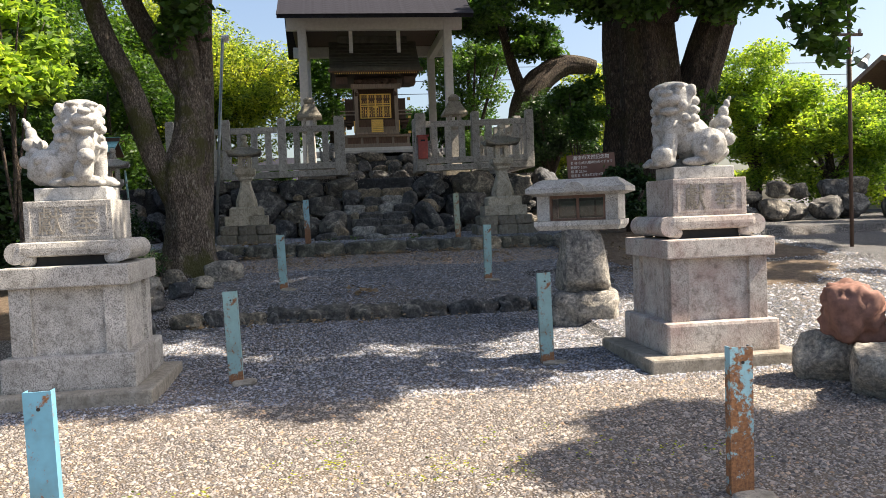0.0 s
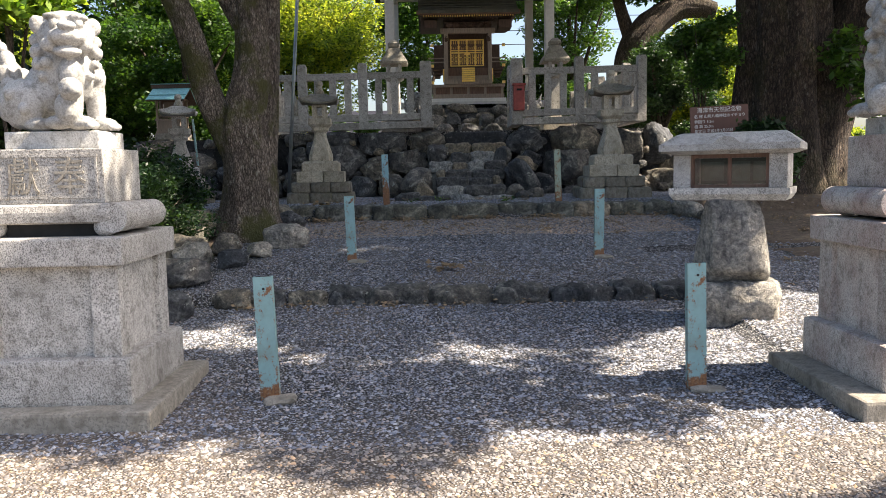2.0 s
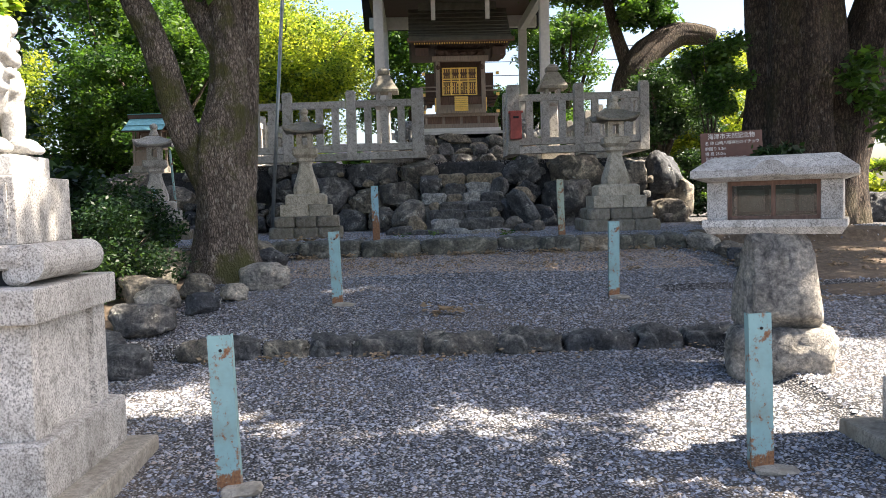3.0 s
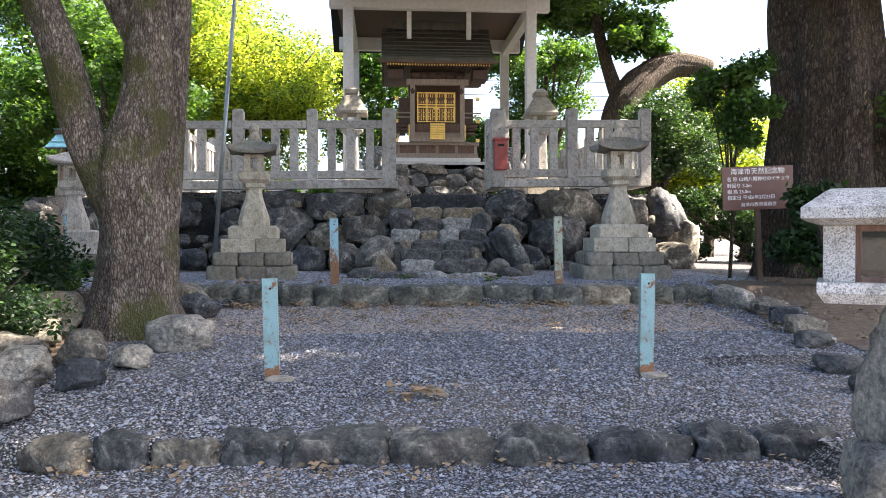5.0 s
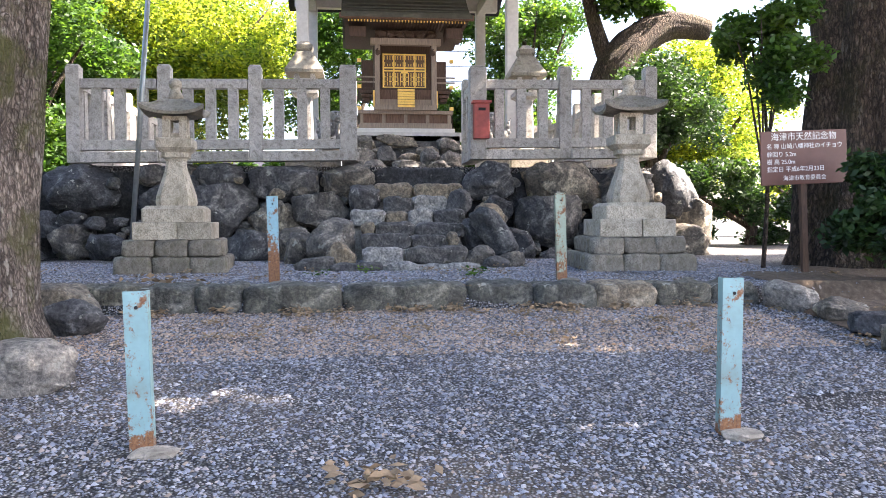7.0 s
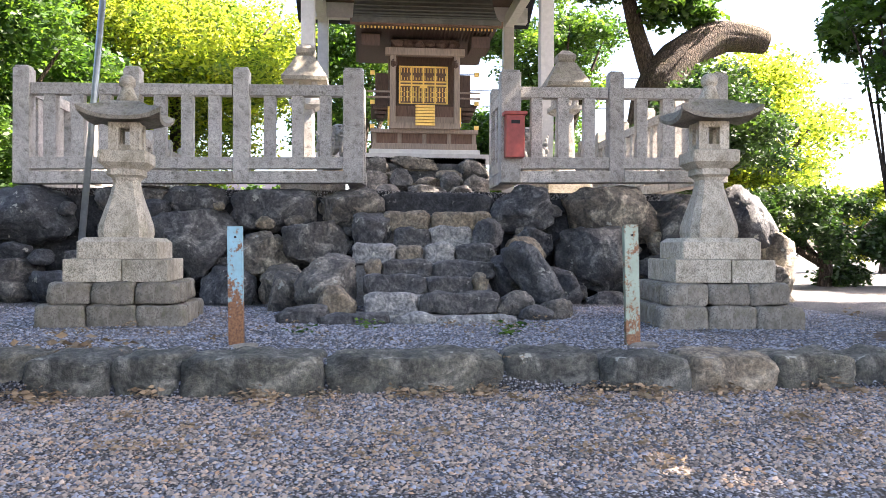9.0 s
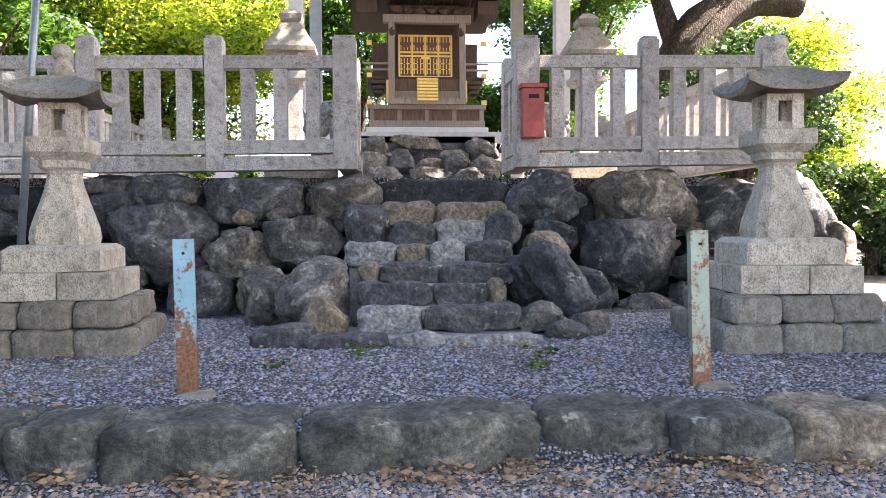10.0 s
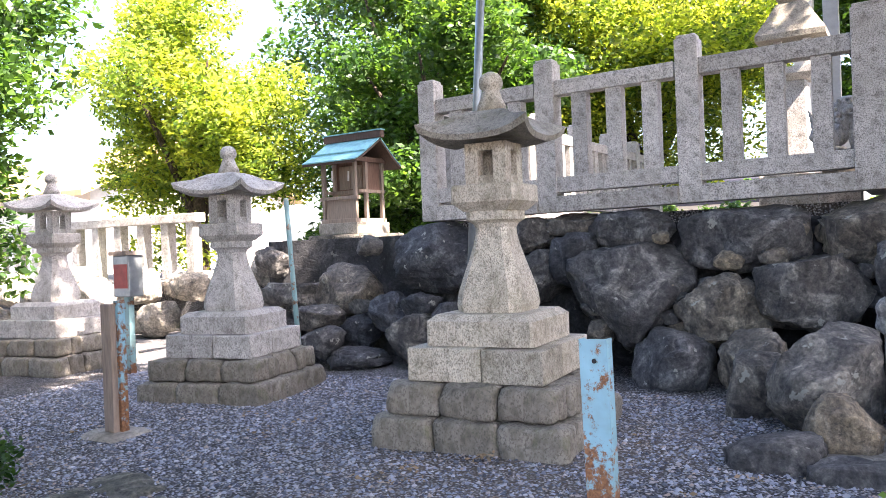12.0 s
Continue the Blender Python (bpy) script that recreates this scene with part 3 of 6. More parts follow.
def side_fence(label, x, y0, y1, n):
    f = thing("stone_fence", pose(x, y0, fence_z(x), 0, 0, 90), label, "stone fence", group="stone fence round the shrine")
    step = (y1 - y0) / n
    for i in range(1, n + 1):
        fence_post(f, i * step, 0, 0, 1.30, 0.175)
    for i in range(n):
        a, b = i * step + 0.088, (i + 1) * step - 0.088
        for nm, lo, hi, d in (("top_rail", 0.985, 1.11, 0.07), ("low_rail", 0.165, 0.295, 0.075), ("sill", 0.0, 0.135, 0.11)):
            part(nm, box(a, b, -d, d, lo, hi, bevel=0.006), GRANITE, f)
        for k in range(3):
            x = i * step + step * (k + 1) / 4
            part("baluster", box(-0.066, 0.066, -0.055, 0.055, 0.295, 0.985, bevel=0.005), GRANITE, f, m=pose(x, 0, 0))
    return f


side_fence("pale granite side fence running back beside the trees", -4.07, 7.66, 15.0, 6)
side_fence("pale granite side fence running back beside the leaning tree", 3.84, 7.66, 15.0, 6)
side_fence("short granite return fence behind the gate post", -0.42, 7.72, 8.75, 1)
side_fence("short granite return fence behind the gate post", 1.36, 7.72, 8.75, 1)


def build_precinct():
    bm = box(-4.3, 4.0, 7.95, 16.0, 0.3, 1.72)
    part("ground_2", bm, GRAVEL)
    tagged(bpy.data.objects["ground_2"], "raised gravel court behind the stone fence", "ground", kind="structure")


build_precinct()


# ---------- blue posts ----------
def rope_post(x, y, h, w, lean, tilt, material, label, chip=None):
    p = thing("bollard", pose(x, y, ground_z(x, y) - 0.02, lean, tilt, 0), label, "post", group="steel posts along the path")
    d, t = 0.05, 0.006
    prof = [(-w / 2, d), (-w / 2, 0), (w / 2, 0), (w / 2, d), (w / 2 - t, d), (w / 2 - t, t), (-w / 2 + t, t), (-w / 2 + t, d)]
    bm = loft([[(x, y, 0) for x, y in prof], [(x, y, h) for x, y in prof]])
    part("channel", bm, material, p)
    part("bolt_hole", loft([disc_ring(0.008, 0.0, 10), disc_ring(0.008, 0.002, 10)]), DARK, p, "dark round hole", m=pose(0.004, -0.004, h - 0.07, 90))
    part("footing", rock_bm(0.22, 0.16, 0.05, int(abs(x * 100)), 0.3, 2, 0.6), CONCRETE, p, "rough concrete footing", m=pose(0.05, -0.02, 0.02))


for x, y, h, w, lean, tilt, mat, lab in (
        (-1.83, -6.9, 0.70, 0.11, 0, -1.0, DEEP_BLUE, "chipped blue painted steel post with a hole near its top"),
        (1.15, -6.9, 0.70, 0.11, 0, 0.5, BLUE_RUST, "badly rusted blue steel post in the gravel"),
        (-1.455, -3.85, 0.745, 0.11, 0, -1.5, BLUE_STEEL, "light blue painted steel post with a rusty foot"),
        (1.07, -3.85, 0.77, 0.11, 0, -1.0, BLUE_STEEL, "pale blue steel post on a concrete footing"),
        (-1.31, 0, 0.71, 0.10, 0, -1.5, BLUE_STEEL, "flaking blue steel post standing in the gravel"),
        (1.32, -0.02, 0.74, 0.10, 0, 0.6, BLUE_STEEL, "flaking blue steel post standing in the gravel"),
        (-1.11, 3.76, 0.80, 0.095, 0, -1.0, HALF_RUST, "blue steel post with rust-brown lower half"),
        (1.515, 3.70, 0.83, 0.095, 0, -1.5, FADED_STEEL, "faded green-blue rusty steel post")):
    rope_post(x, y, h, w, lean, tilt, mat, lab)


def glyph(parent, ch, size, m, mat):
    cu = bpy.data.curves.new("character", "FONT")
    cu.body, cu.size, cu.extrude, cu.align_x = ch, size, 0.002, "CENTER"
    tmp = new("character", cu)
    me = bpy.data.meshes.new_from_object(tmp.evaluated_get(bpy.context.evaluated_depsgraph_get()))
    bpy.data.objects.remove(tmp)
    me.materials.clear()
    me.materials.append(mat)
    t = new("character", me)
    t.parent = parent
    t.matrix_basis = m


# ---------- stone lanterns ----------
def stone_lantern(name, m, label, mat, base_mat, s=1.0, roof_mat=None):
    L = thing(name, m @ Matrix.Diagonal((0.76 * s, 0.76 * s, s, 1)), label, "stone lantern", group="stone lanterns")
    rnd = random.Random(int(m.translation.x * 100))
    z = 0.0
    for half, h in ((0.74, 0.20), (0.64, 0.17)):       # tiers of separate rough blocks
        for side in range(4):
            n = 3
            for k in range(n):
                a, b = -half + 2 * half * k / n, -half + 2 * half * (k + 1) / n
                if side % 2:
                    a, b = max(a, -half + 0.26), min(b, half - 0.26)
                if b - a < 0.05:
                    continue
                bm = rough_block((b - a) * 0.985, 0.28, h * 0.985, rnd.randrange(9999), 12, 0.022, 7)
                part("block", bm, base_mat, L, m=pose((a + b) / 2, -half + 0.13 + rnd.uniform(-0.025, 0.02), z + h / 2 - rnd.uniform(0, 0.008)) if side == 0 else
                     pose(0, 0, 0, 0, 0, 90 * side) @ pose((a + b) / 2, -half + 0.13 + rnd.uniform(-0.025, 0.02), z + h / 2 - rnd.uniform(0, 0.008)), smooth=True)
        part("core", box(-half + 0.2, half - 0.2, -half + 0.2, half - 0.2, 0, h - 0.01), base_mat, L, m=pose(0, 0, z))
        z += h
    for x0, x1, y0, y1 in ((-0.52, 0.06, -0.52, -0.1), (0.065, 0.52, -0.52, -0.1), (-0.52, -0.12, -0.095, 0.52), (-0.115, 0.52, -0.095, 0.52)):
        part("plinth", box(x0, x1, y0, y1, 0, 0.185 - rnd.uniform(0, 0.006), bevel=0.014), mat, L, m=pose(0, 0, z))
    z += 0.185
    part("plinth", loft([square_ring(0.415, 0, 0.02), square_ring(0.415, 0.135, 0.02), square_ring(0.36, 0.17, 0.02), square_ring(0.28, 0.172, 0.02)]), mat, L, m=pose(0, 0, z))
    z += 0.165
    prof = ((0.25, 0), (0.262, 0.05), (0.25, 0.12), (0.215, 0.21), (0.178, 0.30), (0.148, 0.38), (0.132, 0.44), (0.128, 0.48), (0.145, 0.505), (0.185, 0.525), (0.185, 0.575))
    shaft = part("shaft", loft([square_ring(h, a, h * 0.30) for h, a in prof]), mat, L, "flared carved shaft", m=pose(0, 0, z), smooth=False)
    for k, ch in enumerate("八幡宮"):
        glyph(shaft, ch, 0.085, pose(0, -0.152 - 0.042 * k, 0.345 - 0.10 * k, 68, 0, 0), BASE_STONE)
    z += 0.575
    part("tray", loft([square_ring(0.19, 0, 0.02), square_ring(0.255, 0.05, 0.02), square_ring(0.255, 0.14, 0.02), square_ring(0.24, 0.15, 0.02)]), mat, L, m=pose(0, 0, z))
    z += 0.15
    # fire box: four corner posts, with an opening in each side
    fb = part("fire_box", box(-0.13, 0.13, -0.13, 0.13, 0, 0.03), mat, L, "hollow fire box with window openings", m=pose(0, 0, z))
    for a in range(4):
        part("corner_post", box(-0.165, -0.06, -0.165, -0.06, 0.0, 0.235, bevel=0.006), mat, fb, m=pose(0, 0, 0, 0, 0, 90 * a))
        part("window_sill", box(-0.062, 0.062, -0.158, -0.09, 0.003, 0.05), mat, fb, m=pose(0, 0, 0, 0, 0, 90 * a))
        part("window_head", box(-0.062, 0.062, -0.158, -0.09, 0.19, 0.233), mat, fb, m=pose(0, 0, 0, 0, 0, 90 * a))
    z += 0.235
    rings = []                                           # roof with upturned corners
    for r, zz, up in ((0.20, 0.03, 0.0), (0.40, 0.0, 0.06), (0.415, 0.03, 0.075), (0.37, 0.055, 0.06), (0.27, 0.105, 0.025), (0.17, 0.165, 0.006), (0.115, 0.185, 0)):
        ring = []
        for s4 in range(4):
            c, sn = math.cos(math.pi / 2 * s4), math.sin(math.pi / 2 * s4)
            for k in range(8):
                u = -1 + k / 4
                e = abs(u) ** 3
                px, py = u * r * (1 + 0.05 * e), -r * (1 - 0.05 * (1 - u * u)) * (1 + 0.05 * e)
                ring.append((px * c - py * sn, px * sn + py * c, zz + up * e))
        rings.append(ring)
    part("roof", loft(rings), roof_mat or mat, L, "wide mossy roof with upturned corners", m=pose(0, 0, z), smooth=False)
    z += 0.185
    prof = ((0.115, 0), (0.11, 0.03), (0.085, 0.07), (0.07, 0.105), (0.062, 0.12), (0.085, 0.135), (0.092, 0.16), (0.085, 0.19), (0.06, 0.215), (0.02, 0.228), (0.004, 0.23))
    part("finial", loft([disc_ring(r, a, 14) for r, a in prof]), mat, L, "rounded jewel finial", m=pose(0, 0, z), smooth=True)
    return L


stone_lantern("stone_lantern", pose(-2.29, 5.4, 0.40, 0, 0, 4), "weathered yellowish granite lantern on a stepped block base", GRANITE_OLD, BASE_STONE, 1.0, ROOF_STONE)
stone_lantern("stone_lantern", pose(2.63, 5.1, 0.40, 0, 0, -4), "grey granite lantern on a stepped block base", GRANITE_OLD, BASE_STONE, 1.03, ROOF_STONE)
stone_lantern("stone_lantern", pose(-4.80, 5.80, 0.40, 0, 0, 12), "pale granite lantern beside a thin blue pole", GRANITE, BASE_STONE, 0.93)
stone_lantern("stone_lantern", pose(-7.6, 6.15, 0.43, 0, 0, 10), "pale granite lantern half behind leaves", GRANITE, BASE_STONE, 0.93)


def court_lantern(x, y):
    """The plain tall lantern that shows over the fence."""
    L = thing("stone_lantern", pose(x, y, 1.72), "tall plain granite lantern with a bell-shaped roof behind the fence", "stone lantern", group="stone lanterns")
    part("plinth", box(-0.3, 0.3, -0.3, 0.3, 0, 0.3, bevel=0.02), GRANITE_OLD, L)
    part("shaft", loft([square_ring(0.125, 0.3, 0.02), square_ring(0.105, 1.15, 0.02)]), GRANITE, L)
    part("tray", loft([square_ring(0.13, 1.15), square_ring(0.2, 1.2), square_ring(0.2, 1.26)]), GRANITE, L)
    for sx in (-1, 1):
        for sy in (-1, 1):
            part("fire_box_post", box(sx * 0.12 - 0.035, sx * 0.12 + 0.035, sy * 0.12 - 0.035, sy * 0.12 + 0.035, 1.26, 1.52), GRANITE, L)
    part("roof", loft([square_ring(0.16, 1.50), square_ring(0.29, 1.50), square_ring(0.29, 1.55), square_ring(0.20, 1.70), square_ring(0.13, 1.83), square_ring(0.11, 1.85)]), ROOF_STONE, L)
    part("finial", loft([square_ring(0.10, 1.85), square_ring(0.125, 1.89), square_ring(0.125, 1.95), square_ring(0.05, 2.02)]), ROOF_STONE, L)


court_lantern(-1.13, 9.2)
court_lantern(2.36, 9.2)


# ---------- guardian lions ----------
def ball(bm, c, r, scale=(1, 1, 1), sub=2, turn=None):
    v = bmesh.ops.create_icosphere(bm, subdivisions=sub, radius=r)["verts"]
    m = Matrix.Translation(c) @ (turn or Matrix.Identity(4)) @ Matrix.Diagonal((*scale, 1))
    bmesh.ops.transform(bm, matrix=m, verts=v)
    return v


def lion_mesh(side, ball_paw):
    """A seated guardian lion, its body along x, chest raised, head at +x turned towards the viewer (-y)."""
    bm = bmesh.new()
    b = lambda c, r, s=(1, 1, 1), t=None, sub=2: ball(bm, c, r, s, sub, t)
    b((-0.03, 0, 0.25), 0.16, (1.25, 0.95, 1.1), pose(0, 0, 0, 0, -42, 0))
    b((0.09, 0, 0.37), 0.165, (0.95, 0.95, 1.3), pose(0, 0, 0, 0, -12, 0))   # chest
    b((-0.17, 0, 0.16), 0.16, (1.0, 1.1, 0.95))
    hx, hy, hz = 0.13, -0.05, 0.555
    b((hx, hy, hz), 0.155, (1.08, 1.0, 0.9))                               # skull
    b((hx, hy, hz + 0.10), 0.12, (1.15, 1.0, 0.42))
    f = Vector((0.62, -0.78, 0)).normalized()                               # the way it faces
    r = Vector((f.y, -f.x, 0)) * -1
    at = lambda a, s, u: Vector((hx, hy, hz)) + f * a + r * s + Vector((0, 0, u))
    turn = pose(0, 0, 0, 0, 0, math.degrees(math.atan2(f.y, f.x)))
    b(at(0.14, 0, -0.02), 0.085, (0.9, 1.25, 0.62), turn)                   # upper lip
    b(at(0.13, 0, -0.105), 0.07, (0.9, 1.15, 0.45), turn)                   # jaw
    b(at(0.20, 0, 0.035), 0.038, (0.9, 1.4, 0.8), turn)                     # nose
    for s in (-1, 1):
        b(at(0.13, s * 0.065, 0.055), 0.030)                                # eye
        b(at(0.12, s * 0.070, 0.095), 0.042, (1.0, 1.3, 0.6), turn)         # brow
        b(at(0.02, s * 0.15, 0.06), 0.055, (0.6, 0.8, 1.0), turn)           # ear
        b(at(0.10, s * 0.10, -0.06), 0.045)                                 # cheek curl
    rnd = random.Random(3 + side)
    for ring, (uz, rad, n, cr) in enumerate(((0.05, 0.14, 13, 0.034), (-0.02, 0.16, 14, 0.036), (-0.09, 0.165, 14, 0.036), (-0.16, 0.16, 13, 0.034), (-0.23, 0.15, 12, 0.03))):
        for k in range(n):                                                  # rows of curls in the mane
            a = 2 * math.pi * (k + 0.5 * (ring % 2)) / n
            d = Vector((math.cos(a), math.sin(a), 0))
            if d.dot(f) > (0.25 if ring < 3 else 0.75):
                continue
            b(Vector((hx - 0.03, 0.3 * hy, hz + uz)) + d * rad, cr * rnd.uniform(0.85, 1.15), sub=2)
    for sy in (-1, 1):
        b((0.19, sy * 0.105, 0.20), 0.062, (1.0, 0.95, 3.0))                # forelegs
        b((0.185, sy * 0.105, 0.33), 0.075, (1.0, 0.9, 1.3))
        b((0.235, sy * 0.105, 0.045), 0.072, (1.3, 0.95, 0.65))
        for tt in (-0.03, 0.0, 0.03):
            b((0.31, sy * 0.105 + tt, 0.03), 0.024)
        b((-0.13, sy * 0.14, 0.17), 0.125, (1.25, 0.65, 1.2))               # haunch
        b((-0.0, sy * 0.15, 0.04), 0.062, (1.8, 0.8, 0.65))
        b((-0.06, sy * 0.20, 0.13), 0.035), b((-0.15, sy * 0.205, 0.22), 0.04)
    if ball_paw:
        b((0.27, -0.12, 0.095), 0.088)
    else:
        b((0.20, -0.17, 0.13), 0.075, (1.0, 0.9, 1.3))
        b((0.25, -0.20, 0.235), 0.068)
        b((0.29, -0.23, 0.225), 0.035)
        b((0.14, -0.17, 0.05), 0.055, (1.8, 0.9, 0.8))
    for x, z, rr in ((-0.27, 0.14, 0.10), (-0.31, 0.25, 0.09), (-0.30, 0.36, 0.075), (-0.33, 0.45, 0.055), (-0.36, 0.52, 0.035), (-0.385, 0.565, 0.02)):
        b((x, 0, z), rr, (0.75, 1, 1.15))
    for x, z in ((-0.27, 0.12), (-0.33, 0.22), (-0.25, 0.28), (-0.30, 0.36)):
        for sy in (-1, 1):
            b((x, sy * 0.09, z), 0.055, (1, 0.7, 1))
    for v in bm.verts:
        v.co += v.co.normalized() * (0.006 * noise.noise(v.co * 22) + 0.005 * noise.noise(v.co * 60))
    if side < 0:
        for v in bm.verts:
            v.co.x = -v.co.x
        bmesh.ops.reverse_faces(bm, faces=bm.faces)
    return mesh_from("guardian_lion_statue", bm, LION_STONE, True)


def lion_pedestal(m, label, mat, group):
    P = thing("pedestal", m @ Matrix.Diagonal((0.84, 0.84, 1, 1)), label, "pedestal", group="pedestals of the guardian lions")
    part("slab", box(-0.78, 0.72, -0.72, 0.66, -0.10, 0.05, bevel=0.02), CONCRETE, P, "cracked concrete slab")
    part("base", box(-0.56, 0.56, -0.56, 0.56, 0.04, 0.30, bevel=0.03), mat, P)
    part("body", box(-0.44, 0.44, -0.44, 0.44, 0.29, 0.80), mat, P)
    for sx in (-1, 1):
        for sy in (-1, 1):
            part("corner_pier", box(sx * 0.39 - 0.09, sx * 0.39 + 0.09, sy * 0.39 - 0.09, sy * 0.39 + 0.09, 0.29, 0.80, bevel=0.006), mat, P)
    part("cap", box(-0.535, 0.535, -0.535, 0.535, 0.80, 0.95, bevel=0.012), mat, P)
    bm = bmesh.new()                                     # scrolled table with short curled feet
    add_box(bm, -0.44, 0.44, -0.40, 0.40, 1.02, 1.13, bevel=0.045)
    for sx in (-1, 1):
        for sy in (-1, 1):
            ball(bm, (sx * 0.36, sy * 0.32, 1.0), 0.075, (1.0, 0.9, 0.75), 3)
        roll = bmesh.ops.create_cone(bm, cap_ends=True, segments=20, radius1=0.088, radius2=0.088, depth=0.78)["verts"]
        bmesh.ops.transform(bm, matrix=pose(sx * 0.435, 0, 1.05, 90, 0, 0) @ Matrix.Diagonal((1.05, 0.92, 1, 1)), verts=roll)
    part("table", bm, mat, P, "scroll-footed stone table")
    # Black block stands in for the shade under the table.
    part("shadow_gap", box(-0.3, 0.3, -0.3, 0.3, 0.94, 1.03), DARK, P)
    bm = box(-0.37, 0.37, -0.33, 0.33, 1.13, 1.43, bevel=0.008)
    for x0, x1, z0, z1 in ((-0.33, 0.33, 1.385, 1.40), (-0.33, 0.33, 1.16, 1.175), (-0.33, -0.315, 1.176, 1.384), (0.315, 0.33, 1.176, 1.384)):
        add_box(bm, x0, x1, -0.336, -0.328, z0, z1)
    blk = part("inscription_block", bm, mat, P)
    for ch, x in (("奉", 0.15), ("獻", -0.15)):
        cu = bpy.data.curves.new("character", "FONT")
        cu.body, cu.size, cu.extrude, cu.align_x = ch, 0.22, 0.006, "CENTER"
        tmp = new("character", cu)
        dg = bpy.context.evaluated_depsgraph_get()
        me = bpy.data.meshes.new_from_object(tmp.evaluated_get(dg))
        bpy.data.objects.remove(tmp)
        me.materials.clear()
        me.materials.append(BASE_STONE if mat is GRANITE_PINK else CONCRETE)
        t = new("character", me)
        t.parent = blk
        t.matrix_basis = pose(x, -0.331, 1.20, 90, 0, 0)
    part("plate", box(-0.31, 0.31, -0.22, 0.22, 1.43, 1.53, bevel=0.01), LION_STONE, P)
    return P


def lion(m, side, paw, label):
    ob = new("guardian_lion_statue", lion_mesh(side, paw))
    ob.matrix_basis = m
    rm = ob.modifiers.new("fuse", "REMESH")
    rm.mode, rm.voxel_size, rm.use_smooth_shade = "VOXEL", 0.008, True
    sm = ob.modifiers.new("soften", "SMOOTH")
    sm.factor, sm.iterations = 0.5, 1
    tagged(ob, label, "statue", group="guardian lions")


RP, LP = pose(2.36, -3.9, -0.34, 0, 0, 0), pose(-2.585, -3.75, -0.34, 0, 0, 0)
lion_pedestal(LP, "pale granite lion pedestal with carved panel and scroll table", GRANITE, "")
lion_pedestal(RP, "granite lion pedestal stained reddish on cap and table", GRANITE_PINK, "")
lion(LP @ pose(-0.04, 0, 1.53, 0, 0, -14) @ Matrix.Diagonal((0.95, 0.95, 0.95, 1)), 1, False, "grey stone guardian lion with closed mouth and cub")
lion(RP @ pose(-0.06, 0, 1.53), -1, True, "grey stone guardian lion resting a paw on a ball")


def gate_statue(x, y, side):
    P = thing("statue_plinth", pose(x, y, 1.71), "small granite plinth behind the gate post", "plinth", group="gate statues")
    part("base", box(-0.15, 0.15, -0.13, 0.13, 0, 0.14, bevel=0.01), GRANITE, P)
    part("block", box(-0.12, 0.12, -0.10, 0.10, 0.14, 0.40, bevel=0.01), BUFF_ROCK, P)
    lion(pose(x, y, 2.11) @ Matrix.Diagonal((0.55, 0.55, 0.62, 1)), side, side > 0, "little pale stone guardian lion behind the gate post")


gate_statue(-0.72, 8.25, 1)
gate_statue(1.72, 8.25, -1)


